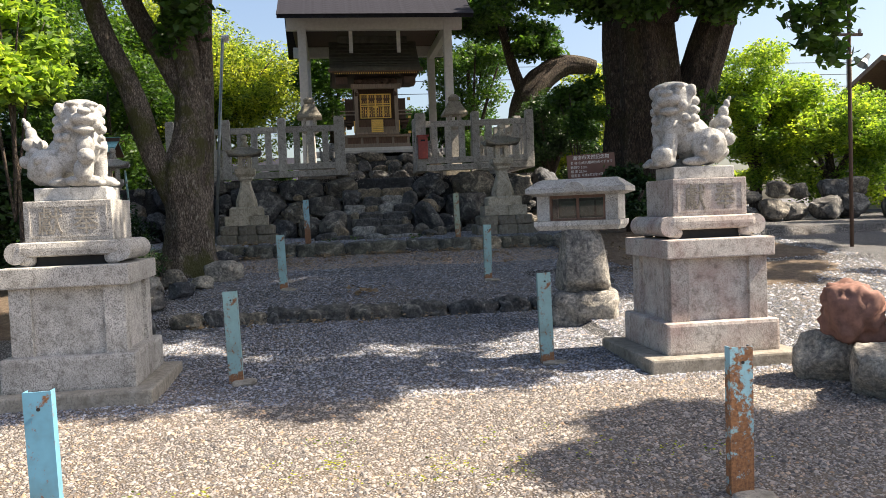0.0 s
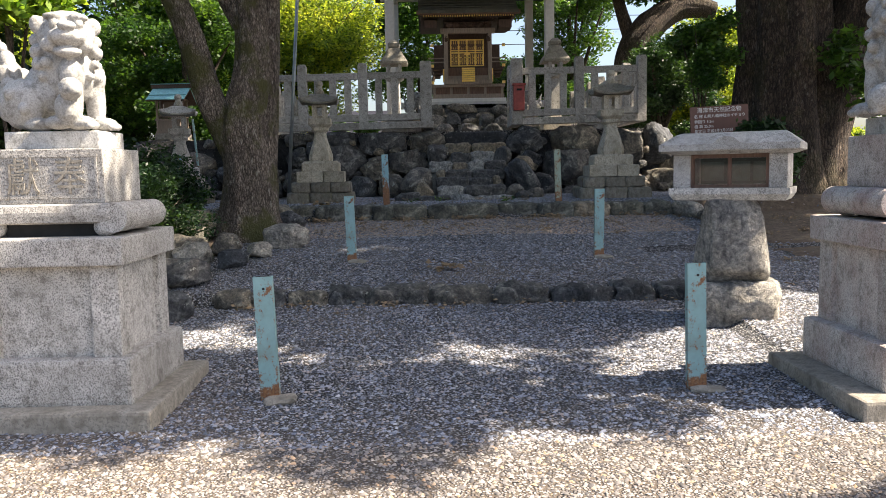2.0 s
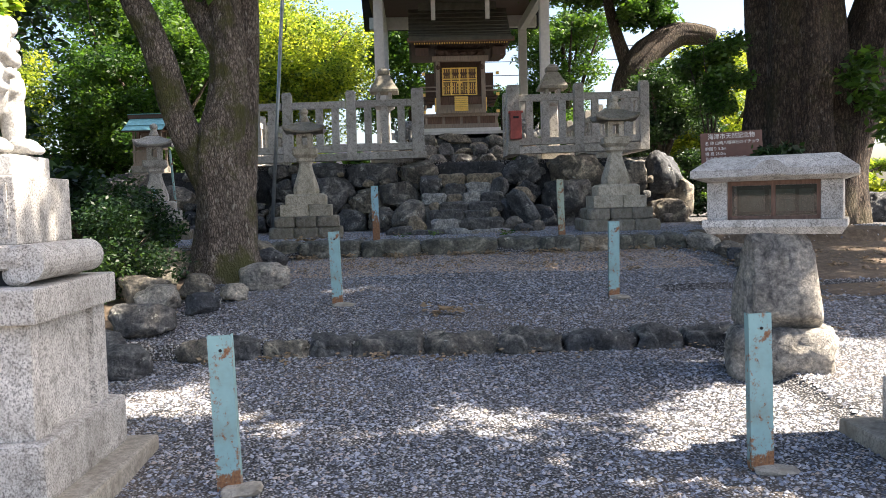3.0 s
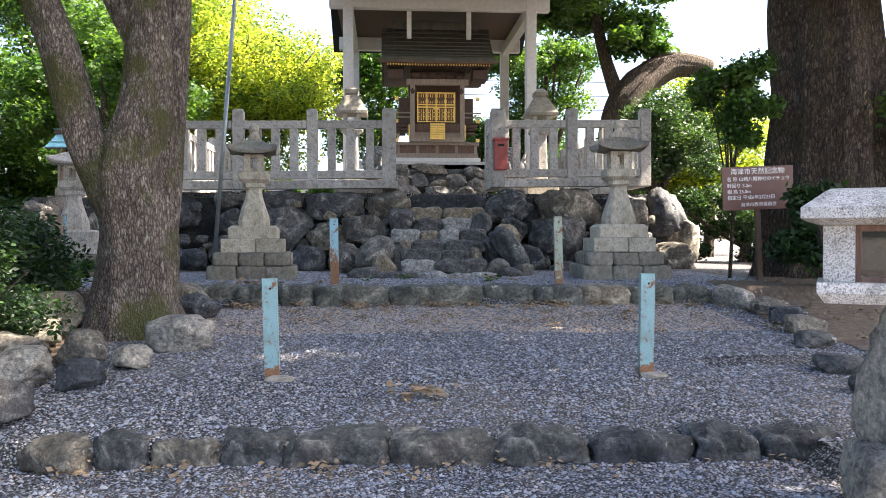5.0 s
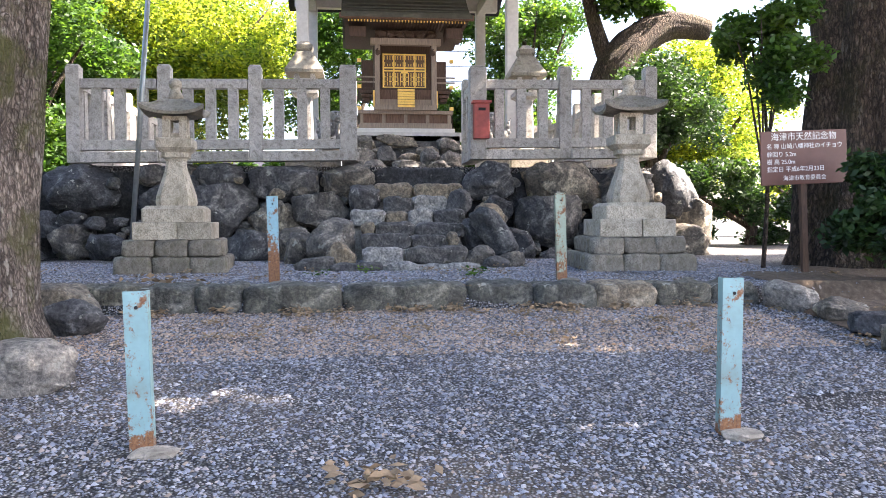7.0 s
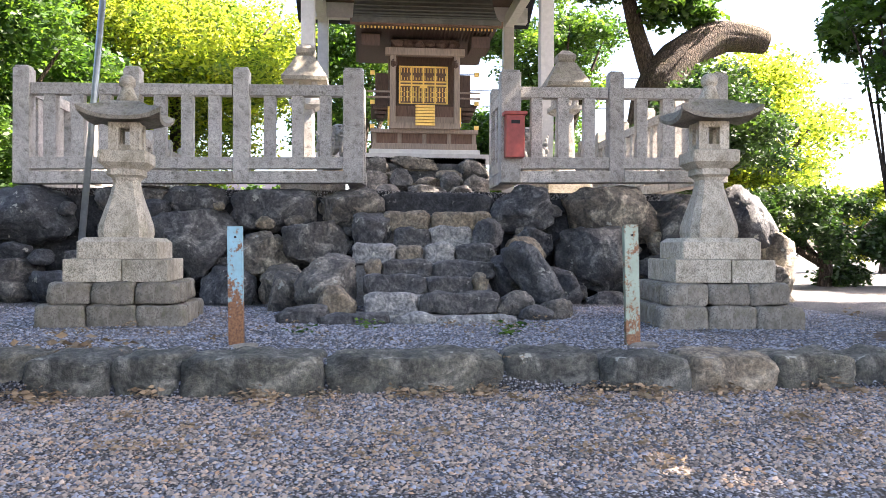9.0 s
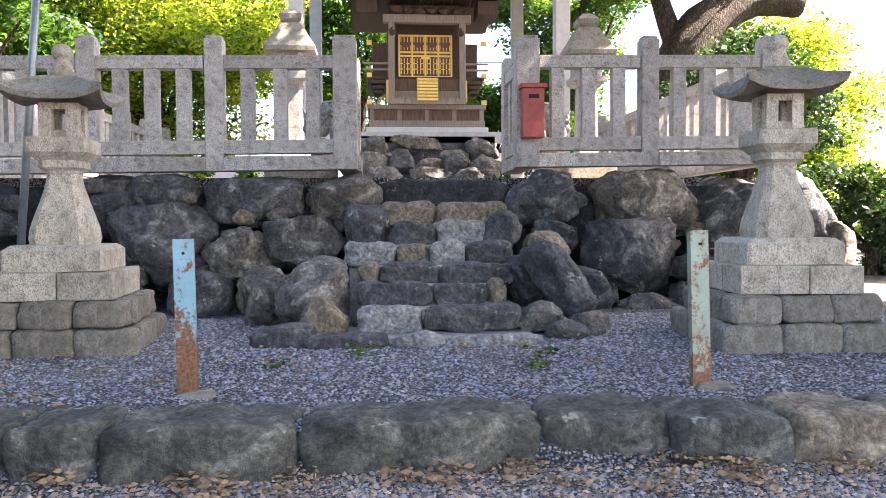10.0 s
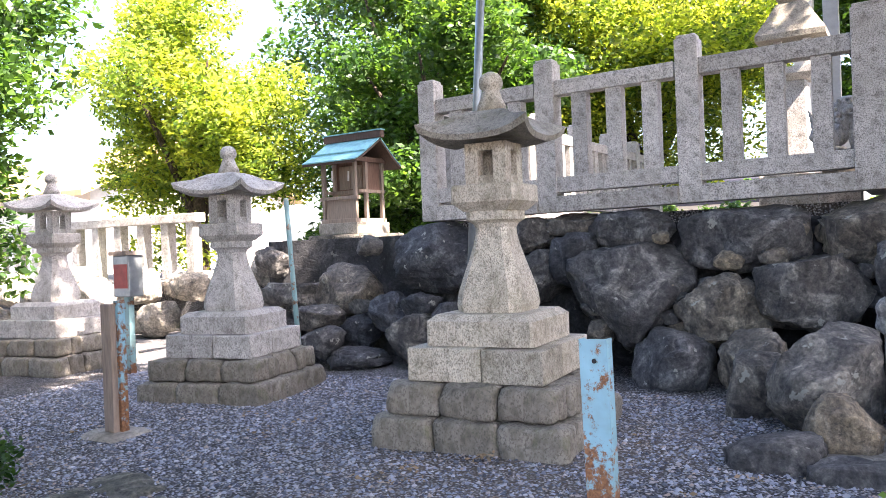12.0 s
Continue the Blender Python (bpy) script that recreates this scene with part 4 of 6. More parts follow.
# ---------- glazed stone notice box on boulder legs ----------
def notice_box():
    N = thing("stone_notice_box", pose(1.965, -2.03, 0.655, 0, 0, -30) @ Matrix.Diagonal((0.84, 0.84, 0.98, 1)), "granite display case with a glass front on a standing boulder", "display case")
    part("floor_slab", loft([[(x * 0.50, y * 0.26, 0) for x, y in ((-1, -1), (1, -1), (1, 1), (-1, 1))], [(x * 0.54, y * 0.30, 0.05) for x, y in ((-1, -1), (1, -1), (1, 1), (-1, 1))],
                             [(x * 0.54, y * 0.30, 0.10) for x, y in ((-1, -1), (1, -1), (1, 1), (-1, 1))]]), GRANITE, N)
    for x in (-0.43, 0.43):
        part("end_wall", box(x - 0.08, x + 0.08, -0.24, 0.24, 0.10, 0.37, bevel=0.008), GRANITE, N)
    part("back_wall", box(-0.36, 0.36, 0.15, 0.22, 0.10, 0.37), GRANITE, N)
    ring = lambda hx, hy, z, k=0.0: [(-hx, -hy, z), (-0.16, -hy, z), (0, -hy, z + k), (0.16, -hy, z), (hx, -hy, z), (hx, hy, z), (0, hy, z), (-hx, hy, z)]
    part("roof", loft([ring(0.52, 0.28, 0.37), ring(0.62, 0.37, 0.40), ring(0.62, 0.37, 0.45, 0.03), ring(0.50, 0.20, 0.53, 0.01), ring(0.47, 0.05, 0.55)]), GRANITE, N, "stone roof with a small curved gable")
    part("gable", loft([[(0.13 * math.cos(a), -0.39, 0.41 + 0.10 * math.sin(a)) for a in np.linspace(0, math.pi, 10)], [(0.13 * math.cos(a), -0.15, 0.41 + 0.10 * math.sin(a)) for a in np.linspace(0, math.pi, 10)]]), GRANITE, N)
    bm = bmesh.new()
    for x0, x1, z0, z1 in ((-0.35, 0.35, 0.34, 0.37), (-0.35, 0.35, 0.10, 0.125), (-0.35, -0.32, 0.12, 0.345), (0.32, 0.35, 0.12, 0.345)):
        add_box(bm, x0, x1, -0.20, -0.17, z0, z1)
    part("window_frame", bm, WOOD, N)
    m, nt, b = nodes_of("glass", 0.03)
    b.inputs["Transmission Weight"].default_value = 1.0
    b.inputs["IOR"].default_value = 1.45
    g = part("pane", box(-0.32, 0.32, -0.188, -0.182, 0.125, 0.34), m, N)
    g.visible_shadow = False
    # Board painted dark green for the greenery reflected in the glass.
    part("notice_board", box(-0.32, 0.32, 0.12, 0.15, 0.125, 0.34), plain("board_with_green_reflection", (0.025, 0.05, 0.04), 0.9), N)
    for x0, x1 in ((-0.305, -0.1), (-0.06, 0.14), (0.17, 0.28)):
        part("paper_notice", box(x0, x1, 0.112, 0.119, 0.15, 0.31), NOTICE, N, "paper notice tinted with the greenery reflected in the glass")
    part("mullion", box(-0.016, 0.016, -0.20, -0.175, 0.125, 0.34), WOOD, N)
    bm = rock_bm(0.62, 0.5, 0.78, 7, 0.10, 4, 0.42)
    for v in bm.verts:
        u = v.co.z / 0.39
        k = (0.98 - 0.17 * (u + 0.5)) if u > -0.5 else 0.98 - 0.12 * (-0.5 - u)
        v.co.x, v.co.y = v.co.x * k, v.co.y * k
    s = new("standing_stone", mesh_from("standing_stone", bm, PALE_ROCK, True))
    s.matrix_basis = pose(1.93, -2.10, 0.30, 0, 0, -24)
    tagged(s, "upright tapering grey boulder carrying the display case", "boulder")
    s = new("base_stone", mesh_from("base_stone", rough_block(0.66, 0.55, 0.42, 45, 6, 0.05, 10), PALE_ROCK, True))
    s.matrix_basis = pose(1.95, -2.12, -0.19, 0, 0, -20)
    tagged(s, "squared buff base stone under the standing boulder", "boulder")


notice_box()


# ---------- sign, red box ----------
def lettering(parent, text, size, x, z, y, align="CENTER"):
    cu = bpy.data.curves.new("lettering", "FONT")
    cu.body, cu.size, cu.extrude, cu.align_x = text, size, 0.001, align
    tmp = new("lettering", cu)
    me = bpy.data.meshes.new_from_object(tmp.evaluated_get(bpy.context.evaluated_depsgraph_get()))
    bpy.data.objects.remove(tmp)
    me.materials.clear()
    me.materials.append(INK)
    t = new("lettering", me)
    t.parent = parent
    t.matrix_basis = pose(x, y, z, 90, 0, 0)


def sign():
    S = thing("signboard", pose(4.18, 4.15, 0.42, 0, -2.5, 0), "brown enamel signboard with white Japanese lettering about the ginkgo", "sign")
    part("post", box(-0.03, 0.03, 0.01, 0.06, 0, 1.3), WOOD_DARK, S)
    panel = part("panel", box(-0.46, 0.46, -0.012, 0.012, 0.90, 1.44, bevel=0.004), BROWN, S)
    for i, (txt, size, x, al) in enumerate((("海津市天然記念物", 0.088, 0, "CENTER"), ("名 称 山崎八幡神社のイチョウ", 0.060, -0.40, "LEFT"), ("幹回り 5.2m", 0.060, -0.40, "LEFT"),
                                            ("樹 高 25.0m", 0.060, -0.40, "LEFT"), ("指定日 平成6年2月23日", 0.060, -0.40, "LEFT"), ("海津市教育委員会", 0.058, 0.0, "CENTER"))):
        lettering(panel, txt, size, x, (1.35, 1.265, 1.185, 1.11, 1.035, 0.945)[i], -0.0135, al)


sign()


def red_box():
    B = thing("red_mailbox", pose(1.365, 7.54, 2.08), "faded red metal offering box on the granite gate post", "mailbox")
    part("case", box(-0.105, 0.105, -0.15, 0, 0, 0.48, bevel=0.008), RED, B)
    part("lid", box(-0.13, 0.13, -0.175, 0.0, 0.48, 0.52, bevel=0.006), RED, B, "overhanging flat lid")
    part("slot", box(-0.05, 0.05, -0.153, -0.148, 0.38, 0.42), DARK, B, "dark coin slot")


red_box()


# ---------- main shrine ----------
SX, SY, SZ = 0.66, 12.55, 2.62


def roof_sheet(half_w, y0, z0, y1, z1, sag, thick, n=14):
    """One curved roof slope along x, with thickness."""
    top = [(y0 + (y1 - y0) * k / n, z0 + (z1 - z0) * ((k / n) ** (1 + sag))) for k in range(n + 1)]
    prof = top + [(y, z - thick) for y, z in reversed(top)]
    return loft([[(-half_w, y, z) for y, z in prof], [(half_w, y, z) for y, z in prof]])


def shrine():
    S = thing("shrine_building", pose(SX, SY, SZ), "small dark timber shrine with gilt doors and a copper roof", "shrine")
    part("plinth", box(-0.98, 0.98, -0.05, 2.0, 0, 0.16, bevel=0.01), WHITE, S, "white plastered plinth")
    part("sill", box(-0.93, 0.93, 0.0, 1.9, 0.16, 0.27, bevel=0.008), WOOD_GREY, S)
    for x in (-0.88, -0.44, 0, 0.44, 0.88):
        part("strut", box(x - 0.035, x + 0.035, 0.03, 0.10, 0.27, 0.45), WOOD_GREY, S)
    part("base_panel", box(-0.9, 0.9, 0.06, 1.85, 0.27, 0.45), WOOD, S)
    part("rail_beam", box(-0.95, 0.95, -0.02, 1.9, 0.45, 0.52, bevel=0.006), WOOD_GREY, S)
    for i, (hw, z0, z1, y) in enumerate(((0.62, 0.52, 0.62, -0.1), (0.6, 0.62, 0.74, 0.0), (0.58, 0.74, 0.95, 0.12))):
        part("stair", box(-hw, hw, y, 0.6, z0, z1), WOOD_GREY if i < 2 else WOOD, S)
    part("veranda", box(-0.95, 0.95, 0.18, 1.7, 0.95, 1.0, bevel=0.004), WOOD_DARK, S)
    part("body", box(-0.62, 0.62, 0.5, 1.6, 1.0, 2.05), WOOD_DARK, S)
    for sx in (-1, 1):
        for k in range(3):                                # bracket arms under the veranda
            part("bracket", box(sx * 0.78 - 0.07 - k * 0.03, sx * 0.78 + 0.07 + k * 0.03, 0.15 - k * 0.03, 0.5, 0.72 + k * 0.075, 0.78 + k * 0.075, bevel=0.01), WOOD_DARK, S)
        part("side_panel", box(sx * 0.75 - 0.12, sx * 0.75 + 0.12, 0.5, 0.56, 1.03, 1.6), WOOD_DARK, S, "carved side panel")
        for z in (1.1, 1.2):
            part("handrail", box(sx * 0.8 - 0.22, sx * 0.8 + 0.22, 0.2, 0.235, z, z + 0.03), WOOD_GREY, S)
        part("porch_post", box(sx * 0.565 - 0.05, sx * 0.565 + 0.05, -0.08, 0.02, 0.56, 1.85, bevel=0.01), WOOD_GREY, S)
        part("post_cap", box(sx * 0.565 - 0.055, sx * 0.565 + 0.055, -0.085, 0.025, 0.56, 0.60), GOLD, S)
        part("gilt_strip", box(sx * 0.62 - 0.03, sx * 0.62 + 0.03, 0.04, 0.09, 0.58, 0.92), GOLD, S)
        for z in (0.55, 0.98, 1.5):
            part("beam_end", box(sx * 0.93 - 0.03, sx * 0.93 + 0.05, 0.14, 0.2, z, z + 0.07), GOLD, S)
        for k in range(4):
            part("carving", rock_bm(0.14, 0.12, 0.16, 70 + k, 0.5, 2, 1.0), WOOD_DARK, S, m=pose(sx * (0.55 + 0.0 * k), -0.05 + 0.02 * k, 1.65 + 0.07 * k))
    part("porch_beam", box(-0.70, 0.70, -0.1, 0.04, 1.80, 1.93, bevel=0.01), WOOD_GREY, S)
    part("frieze", box(-0.6, 0.6, 0.0, 0.5, 1.9, 2.1), WOOD_DARK, S)
    for i in range(6):
        part("carving", rock_bm(0.24, 0.16, 0.16, 90 + i, 0.5, 2, 1.0), WOOD_DARK, S, m=pose(-0.5 + 0.2 * i, -0.05, 2.0))
    d = part("door", box(-0.43, 0.43, 0.40, 0.46, 1.02, 1.72), WOOD, S, "four-leaf door with gilt lattice")
    bm = bmesh.new()
    for k in range(5):
        x = -0.43 + 0.215 * k
        add_box(bm, x - 0.014, x + 0.014, 0.385, 0.405, 1.02, 1.72)
    for z in (1.02, 1.36, 1.42, 1.69):
        add_box(bm, -0.43, 0.43, 0.387, 0.403, z, z + 0.03)
    for k in range(16):
        for z in (1.08, 1.17, 1.26):
            add_box(bm, -0.40 + k * 0.0535 - 0.008, -0.40 + k * 0.0535 + 0.008, 0.39, 0.402, z, z + 0.075)
    for k in range(16):
        for z in (1.47, 1.60):
            add_box(bm, -0.40 + k * 0.0535 - 0.007, -0.40 + k * 0.0535 + 0.007, 0.39, 0.402, z, z + 0.08)
    for k in range(8):
        for z in (1.155, 1.245):
            add_box(bm, -0.40 + k * 0.115 - 0.03, -0.40 + k * 0.115 + 0.03, 0.39, 0.402, z, z + 0.014)
    part("gilt_lattice", bm, GOLD, d)
    for k in range(4):
        part("crest", loft([disc_ring(0.045, 0, 14), disc_ring(0.045, 0.012, 14)]), WOOD, d, m=pose(-0.322 + 0.215 * k, 0.40, 1.55, 90))
    part("lock", box(-0.07, 0.07, 0.37, 0.39, 1.32, 1.37, bevel=0.006), GOLD, d)
    for k in range(7):
        part("gilt_plate", box(-0.17, 0.17, -0.125, -0.102, 0.57 + k * 0.052, 0.618 + k * 0.052, bevel=0.01), GOLD, S)
    # eaves: rafters with gilt tips, then the copper roof
    for k in range(38):
        x = -1.12 + 2.24 * k / 37
        rafter = part("rafter", box(x - 0.012, x + 0.012, -0.5, 0.3, 2.14, 2.18), WOOD_DARK, S)
        part("rafter_tip", box(x - 0.012, x + 0.012, -0.512, -0.5, 2.14, 2.18), GOLD, rafter)
    part("eave_board", box(-1.3, 1.3, -0.58, -0.5, 2.19, 2.29, bevel=0.01), WOOD, S)
    part("soffit", box(-1.2, 1.2, -0.5, 2.2, 2.17, 2.21), WOOD_DARK, S)
    part("roof", roof_sheet(1.26, -0.62, 2.28, 0.75, 3.28, 0.55, 0.07), COPPER, S, "curved copper sheet roof")
    part("roof", roof_sheet(1.26, 2.3, 2.28, 0.75, 3.28, 0.55, 0.07), COPPER, S)
    for k in range(9):
        t = (k + 1) / 10
        part("roof_seam", box(-1.255, 1.255, -0.012, 0.012, -0.01, 0.012), COPPER, S, m=pose(0, -0.62 + 1.37 * t, 2.285 + 1.0 * t ** 1.55))
    part("ridge", box(-1.0, 1.0, 0.62, 0.88, 3.22, 3.42, bevel=0.02), COPPER, S)
    for sx in (-1, 1):
        part("side_eave", box(sx * 0.95 - 0.16, sx * 0.95 + 0.16, -0.3, 0.3, 1.90, 2.1), WOOD_DARK, S)
    rocks("stone_mound", "low mound of grey boulders under the shrine", "boulders",
          [(-0.22, 12.2, 2.40, 0.62, 0.46), (0.58, 12.2, 2.50, 1.05, 0.30), (1.48, 12.2, 2.40, 0.62, 0.46), (0.15, 12.1, 2.24, 0.45, 0.3), (1.05, 12.1, 2.24, 0.5, 0.3)], STEP_ROCK, seed=400)
    rocks("stone_mound", "low mound of grey boulders stepping up to the shrine", "boulders",
          [(-0.22, 11.6, 2.06, 0.6, 0.5), (0.24, 11.5, 2.14, 0.40, 0.40), (0.66, 11.6, 2.10, 0.5, 0.24), (1.05, 11.5, 2.12, 0.38, 0.36), (1.45, 11.5, 2.04, 0.5, 0.46),
           (0.02, 11.2, 1.88, 0.5, 0.36), (0.6, 11.2, 1.94, 0.7, 0.26), (1.2, 11.1, 1.88, 0.5, 0.36)], STEP_ROCK, seed=450)
    part("mound_core", box(-0.4, 1.7, 12.2, 14.8, 1.6, 2.6), ROCK)
    tagged(bpy.data.objects["mound_core"], "stone core of the mound under the shrine", "boulders", kind="structure")


shrine()


def shelter():
    """The open roof on pale columns that covers the shrine."""
    H = thing("shelter_roof", pose(0, 0, 1.55), "open shelter on pale painted columns with a tiled roof over the shrine", "shelter")
    xs, ys = (-1.30, 2.62), (11.6, 15.4)
    for x in xs:
        for y in ys:
            part("column", box(x - 0.11, x + 0.11, y - 0.11, y + 0.11, 0, 4.55, bevel=0.01), STEEL_WHITE, H)
        part("side_beam", box(x - 0.09, x + 0.09, ys[0], ys[1], 4.2, 4.45), STEEL_WHITE, H)
    for y in ys:
        part("front_beam", box(xs[0] - 0.4, xs[1] + 0.4, y - 0.1, y + 0.1, 4.3, 4.62, bevel=0.01), STEEL_WHITE, H)
    for x in (0.0, 1.3):
        part("hanger", box(x - 0.05, x + 0.05, ys[0] + 0.2, ys[0] + 0.3, 3.75, 4.35), STEEL_WHITE, H)
    part("ceiling_board", box(xs[0] - 0.3, xs[1] + 0.3, ys[0] - 0.3, ys[1] + 0.3, 4.62, 4.68), WOOD_DARK, H)
    for y in ys:
        part("tie_rail", box(xs[0], xs[1], y + 0.6, y + 0.7, 0.95, 1.12), STEEL_WHITE, H)
    cx = (xs[0] + xs[1]) / 2
    for yy, sgn in ((10.75, 1), (16.25, -1)):
        part("roof", roof_sheet(2.55, yy, 4.55, 13.5, 6.3, 0.15, 0.12), SLATE, H, m=pose(cx, 0, 0))
    for k in range(16):
        t = k / 16
        part("tile_course", box(-2.56, 2.56, -0.1, 0.1, -0.012, 0.012), SLATE, H, m=pose(cx, 10.8 + 2.7 * t, 4.575 + 1.75 * t ** 1.15, 33, 0, 0))
    part("ridge", box(cx - 2.5, cx + 2.5, 13.3, 13.7, 6.2, 6.6, bevel=0.03), SLATE, H)


shelter()


# ---------- side shrine ----------
def side_shrine():
    at = pose(-5.81, 8.76, 1.68, 0, 0, -3)
    B = thing("stone_plinth", at @ pose(0, 0, -1.0), "squared stone block plinth under the little shrine", "plinth", kind="structure")
    for z0, z1, hw in ((0.0, 0.62, 0.50), (0.62, 1.0, 0.40)):
        for k in (-1, 0):
            part("block", box(k * hw + 0.004, (k + 1) * hw - 0.004, -hw, hw, z0, z1 - 0.004, bevel=0.025), KERB_ROCK, B)
    S = thing("small_shrine", at @ Matrix.Diagonal((0.55, 0.58, 0.70, 1)), "little wooden shrine with a teal sheet-metal roof on a stone plinth", "shrine")
    part("foundation", box(-0.52, 0.52, -0.56, 0.44, 0, 0.18, bevel=0.012), CONCRETE, S, "stained concrete base")
    for y in (-0.5, 0.38):
        part("sill_beam", box(-0.47, 0.47, y - 0.04, y + 0.04, 0.18, 0.245, bevel=0.005), WOOD_GREY, S)
    for x in (-0.42, 0.42):
        part("sill_beam", box(x - 0.04, x + 0.04, -0.455, 0.335, 0.182, 0.243, bevel=0.005), WOOD_GREY, S)
        for y in (-0.47, -0.15, 0.35):
            part("post", box(x - 0.036, x + 0.036, y - 0.036, y + 0.036, 0.244, 1.24, bevel=0.004), WOOD_GREY, S)
        part("rail", box(x - 0.03, x + 0.055, -0.42, 0.40, 0.66, 0.71), WOOD_GREY, S)
        part("eave_beam", box(x - 0.045, x + 0.045, -0.60, 0.50, 1.16, 1.235), WOOD, S)
    part("rail", box(-0.50, 0.50, -0.52, -0.42, 0.555, 0.61, bevel=0.004), WOOD_GREY, S)
    part("rail", box(-0.47, 0.47, -0.21, -0.16, 0.655, 0.715), WOOD_GREY, S)
    part("under_panel", box(-0.39, 0.39, -0.465, -0.44, 0.245, 0.555), WOOD_GREY, S, "plain weathered front panel")
    part("cabinet", box(-0.40, 0.40, -0.11, 0.34, 0.70, 1.22), WOOD, S)
    for k in range(2):
        part("door", box(-0.30 + 0.305 * k, -0.005 + 0.305 * k, -0.135, -0.11, 0.74, 1.12), WOOD_GREY, S)
    for x in (-0.22, 0.22):                              # folded paper streamers
        part("paper_streamer", box(x - 0.02, x + 0.02, -0.515, -0.508, 0.86, 1.02), WHITE, S, "white folded paper streamer", m=pose(0, 0, 0, 0, 4, 0))
    for k, (y0, z0) in enumerate(((-0.78, 1.17), (0.66, 1.12))):
        part("roof", roof_sheet(0.72, y0, z0, 0.0, 1.56, 0.12, 0.02), TEAL, S)
        part("roof_board", roof_sheet(0.715, y0 + (0.01 if k == 0 else -0.01), z0 - 0.024, 0.0, 1.532, 0.12, 0.035), WOOD_DARK, S)
    part("roof_seam", box(-0.722, 0.722, -0.50, -0.48, 1.302, 1.325), TEAL, S)
    part("ridge", box(-0.78, 0.78, -0.06, 0.06, 1.545, 1.66, bevel=0.006), WOOD_DARK, S)
    part("ridge_cap", box(-0.79, 0.79, -0.075, 0.075, 1.662, 1.68), TEAL, S)


side_shrine()


# ---------- trees ----------
def tube(points, radii, n=14, seed=0, knob=0.12, flute=0.0):
    """A bark-covered limb along a smooth line."""
    pts = [Vector(p) for p in points]
    fine, fr = [], []
    for i in range(len(pts) - 1):
        p0, p1, p2, p3 = pts[max(i - 1, 0)], pts[i], pts[i + 1], pts[min(i + 2, len(pts) - 1)]
        for k in range(6):
            t = k / 6
            fine.append(0.5 * ((2 * p1) + (p2 - p0) * t + (2 * p0 - 5 * p1 + 4 * p2 - p3) * t * t + (3 * p1 - p0 - 3 * p2 + p3) * t ** 3))
            fr.append(radii[i] + (radii[i + 1] - radii[i]) * t)
    fine.append(pts[-1])
    fr.append(radii[-1])
    rings = []
    side = Vector((1, 0.001, 0))
    for i, (p, r) in enumerate(zip(fine, fr)):
        d = (fine[min(i + 1, len(fine) - 1)] - fine[max(i - 1, 0)]).normalized()
        side = (side - d * side.dot(d)).normalized()
        other = d.cross(side)
        ring = []
        for k in range(n):
            a = 2 * math.pi * k / n
            v = side * math.cos(a) + other * math.sin(a)
            s = 1 + knob * noise.noise((v * 1.6 + p * 0.9 + Vector((seed, 0, 0)))) + knob * 0.7 * noise.noise((v * 4 + p * 0.5 + Vector((0, seed, 0)))) + knob * 0.35 * noise.noise((v * 9 + p * 1.2 + Vector((0, seed, 9))))
            s += flute * (noise.noise(v * 2.3 + Vector((0, 0, p.z * 0.12 + seed))) - 0.6 * max(0, 0.25 - abs(noise.noise(v * 3.1 + Vector((seed, 0, p.z * 0.1))))) * 2)
            ring.append(p + v * r * s)
        rings.append(ring)
    return loft(rings)


def leaf_cloud(name, clumps, count, size, material, parent, seed, flat=0.6):
    """Many small folded leaves in uneven clumps (centre and radii)."""
    rng = np.random.default_rng(seed)
    cl = np.array(clumps, float)
    vol = cl[:, 3] * cl[:, 4] * cl[:, 5]
    pick = rng.choice(len(cl), size=count, p=vol ** 0.75 / (vol ** 0.75).sum())
    d = rng.normal(size=(count, 3))
    d /= np.linalg.norm(d, axis=1)[:, None]
    rad = rng.random(count) ** 0.45
    # twigs: pull leaves together into sprays
    tw = rng.normal(size=(40, 3))
    tw /= np.linalg.norm(tw, axis=1)[:, None]
    near = tw[np.argmax(d @ tw.T + rng.random((count, 40)) * 0.25, axis=1)]
    d = d * 0.55 + near * 0.45
    c = cl[pick, :3] + d * rad[:, None] * cl[pick, 3:6] + rng.normal(scale=size * 0.8, size=(count, 3))
    ax = rng.normal(size=(count, 3))
    ax[:, 2] *= flat
    ax /= np.linalg.norm(ax, axis=1)[:, None]
    up = rng.normal(size=(count, 3)) + np.array([0, 0, 1.1])
    sd = np.cross(ax, up)
    sd /= np.linalg.norm(sd, axis=1)[:, None] + 1e-9
    nr = np.cross(sd, ax)
    s = size * (0.65 + 0.7 * rng.random(count))[:, None]
    v = np.empty((count, 4, 3))
    v[:, 0] = c - ax * s
    v[:, 1] = c + sd * s * 0.5 + nr * s * 0.12
    v[:, 2] = c + ax * s
    v[:, 3] = c - sd * s * 0.5 + nr * s * 0.12
    me = bpy.data.meshes.new(name)
    me.vertices.add(count * 4)
    me.vertices.foreach_set("co", v.ravel())
    me.loops.add(count * 4)
    me.loops.foreach_set("vertex_index", np.arange(count * 4))
    me.polygons.add(count)
    me.polygons.foreach_set("loop_start", np.arange(count) * 4)
    me.update(calc_edges=True)
    me.materials.append(material)
    ob = new(name, me)
    ob.parent = parent
    return ob


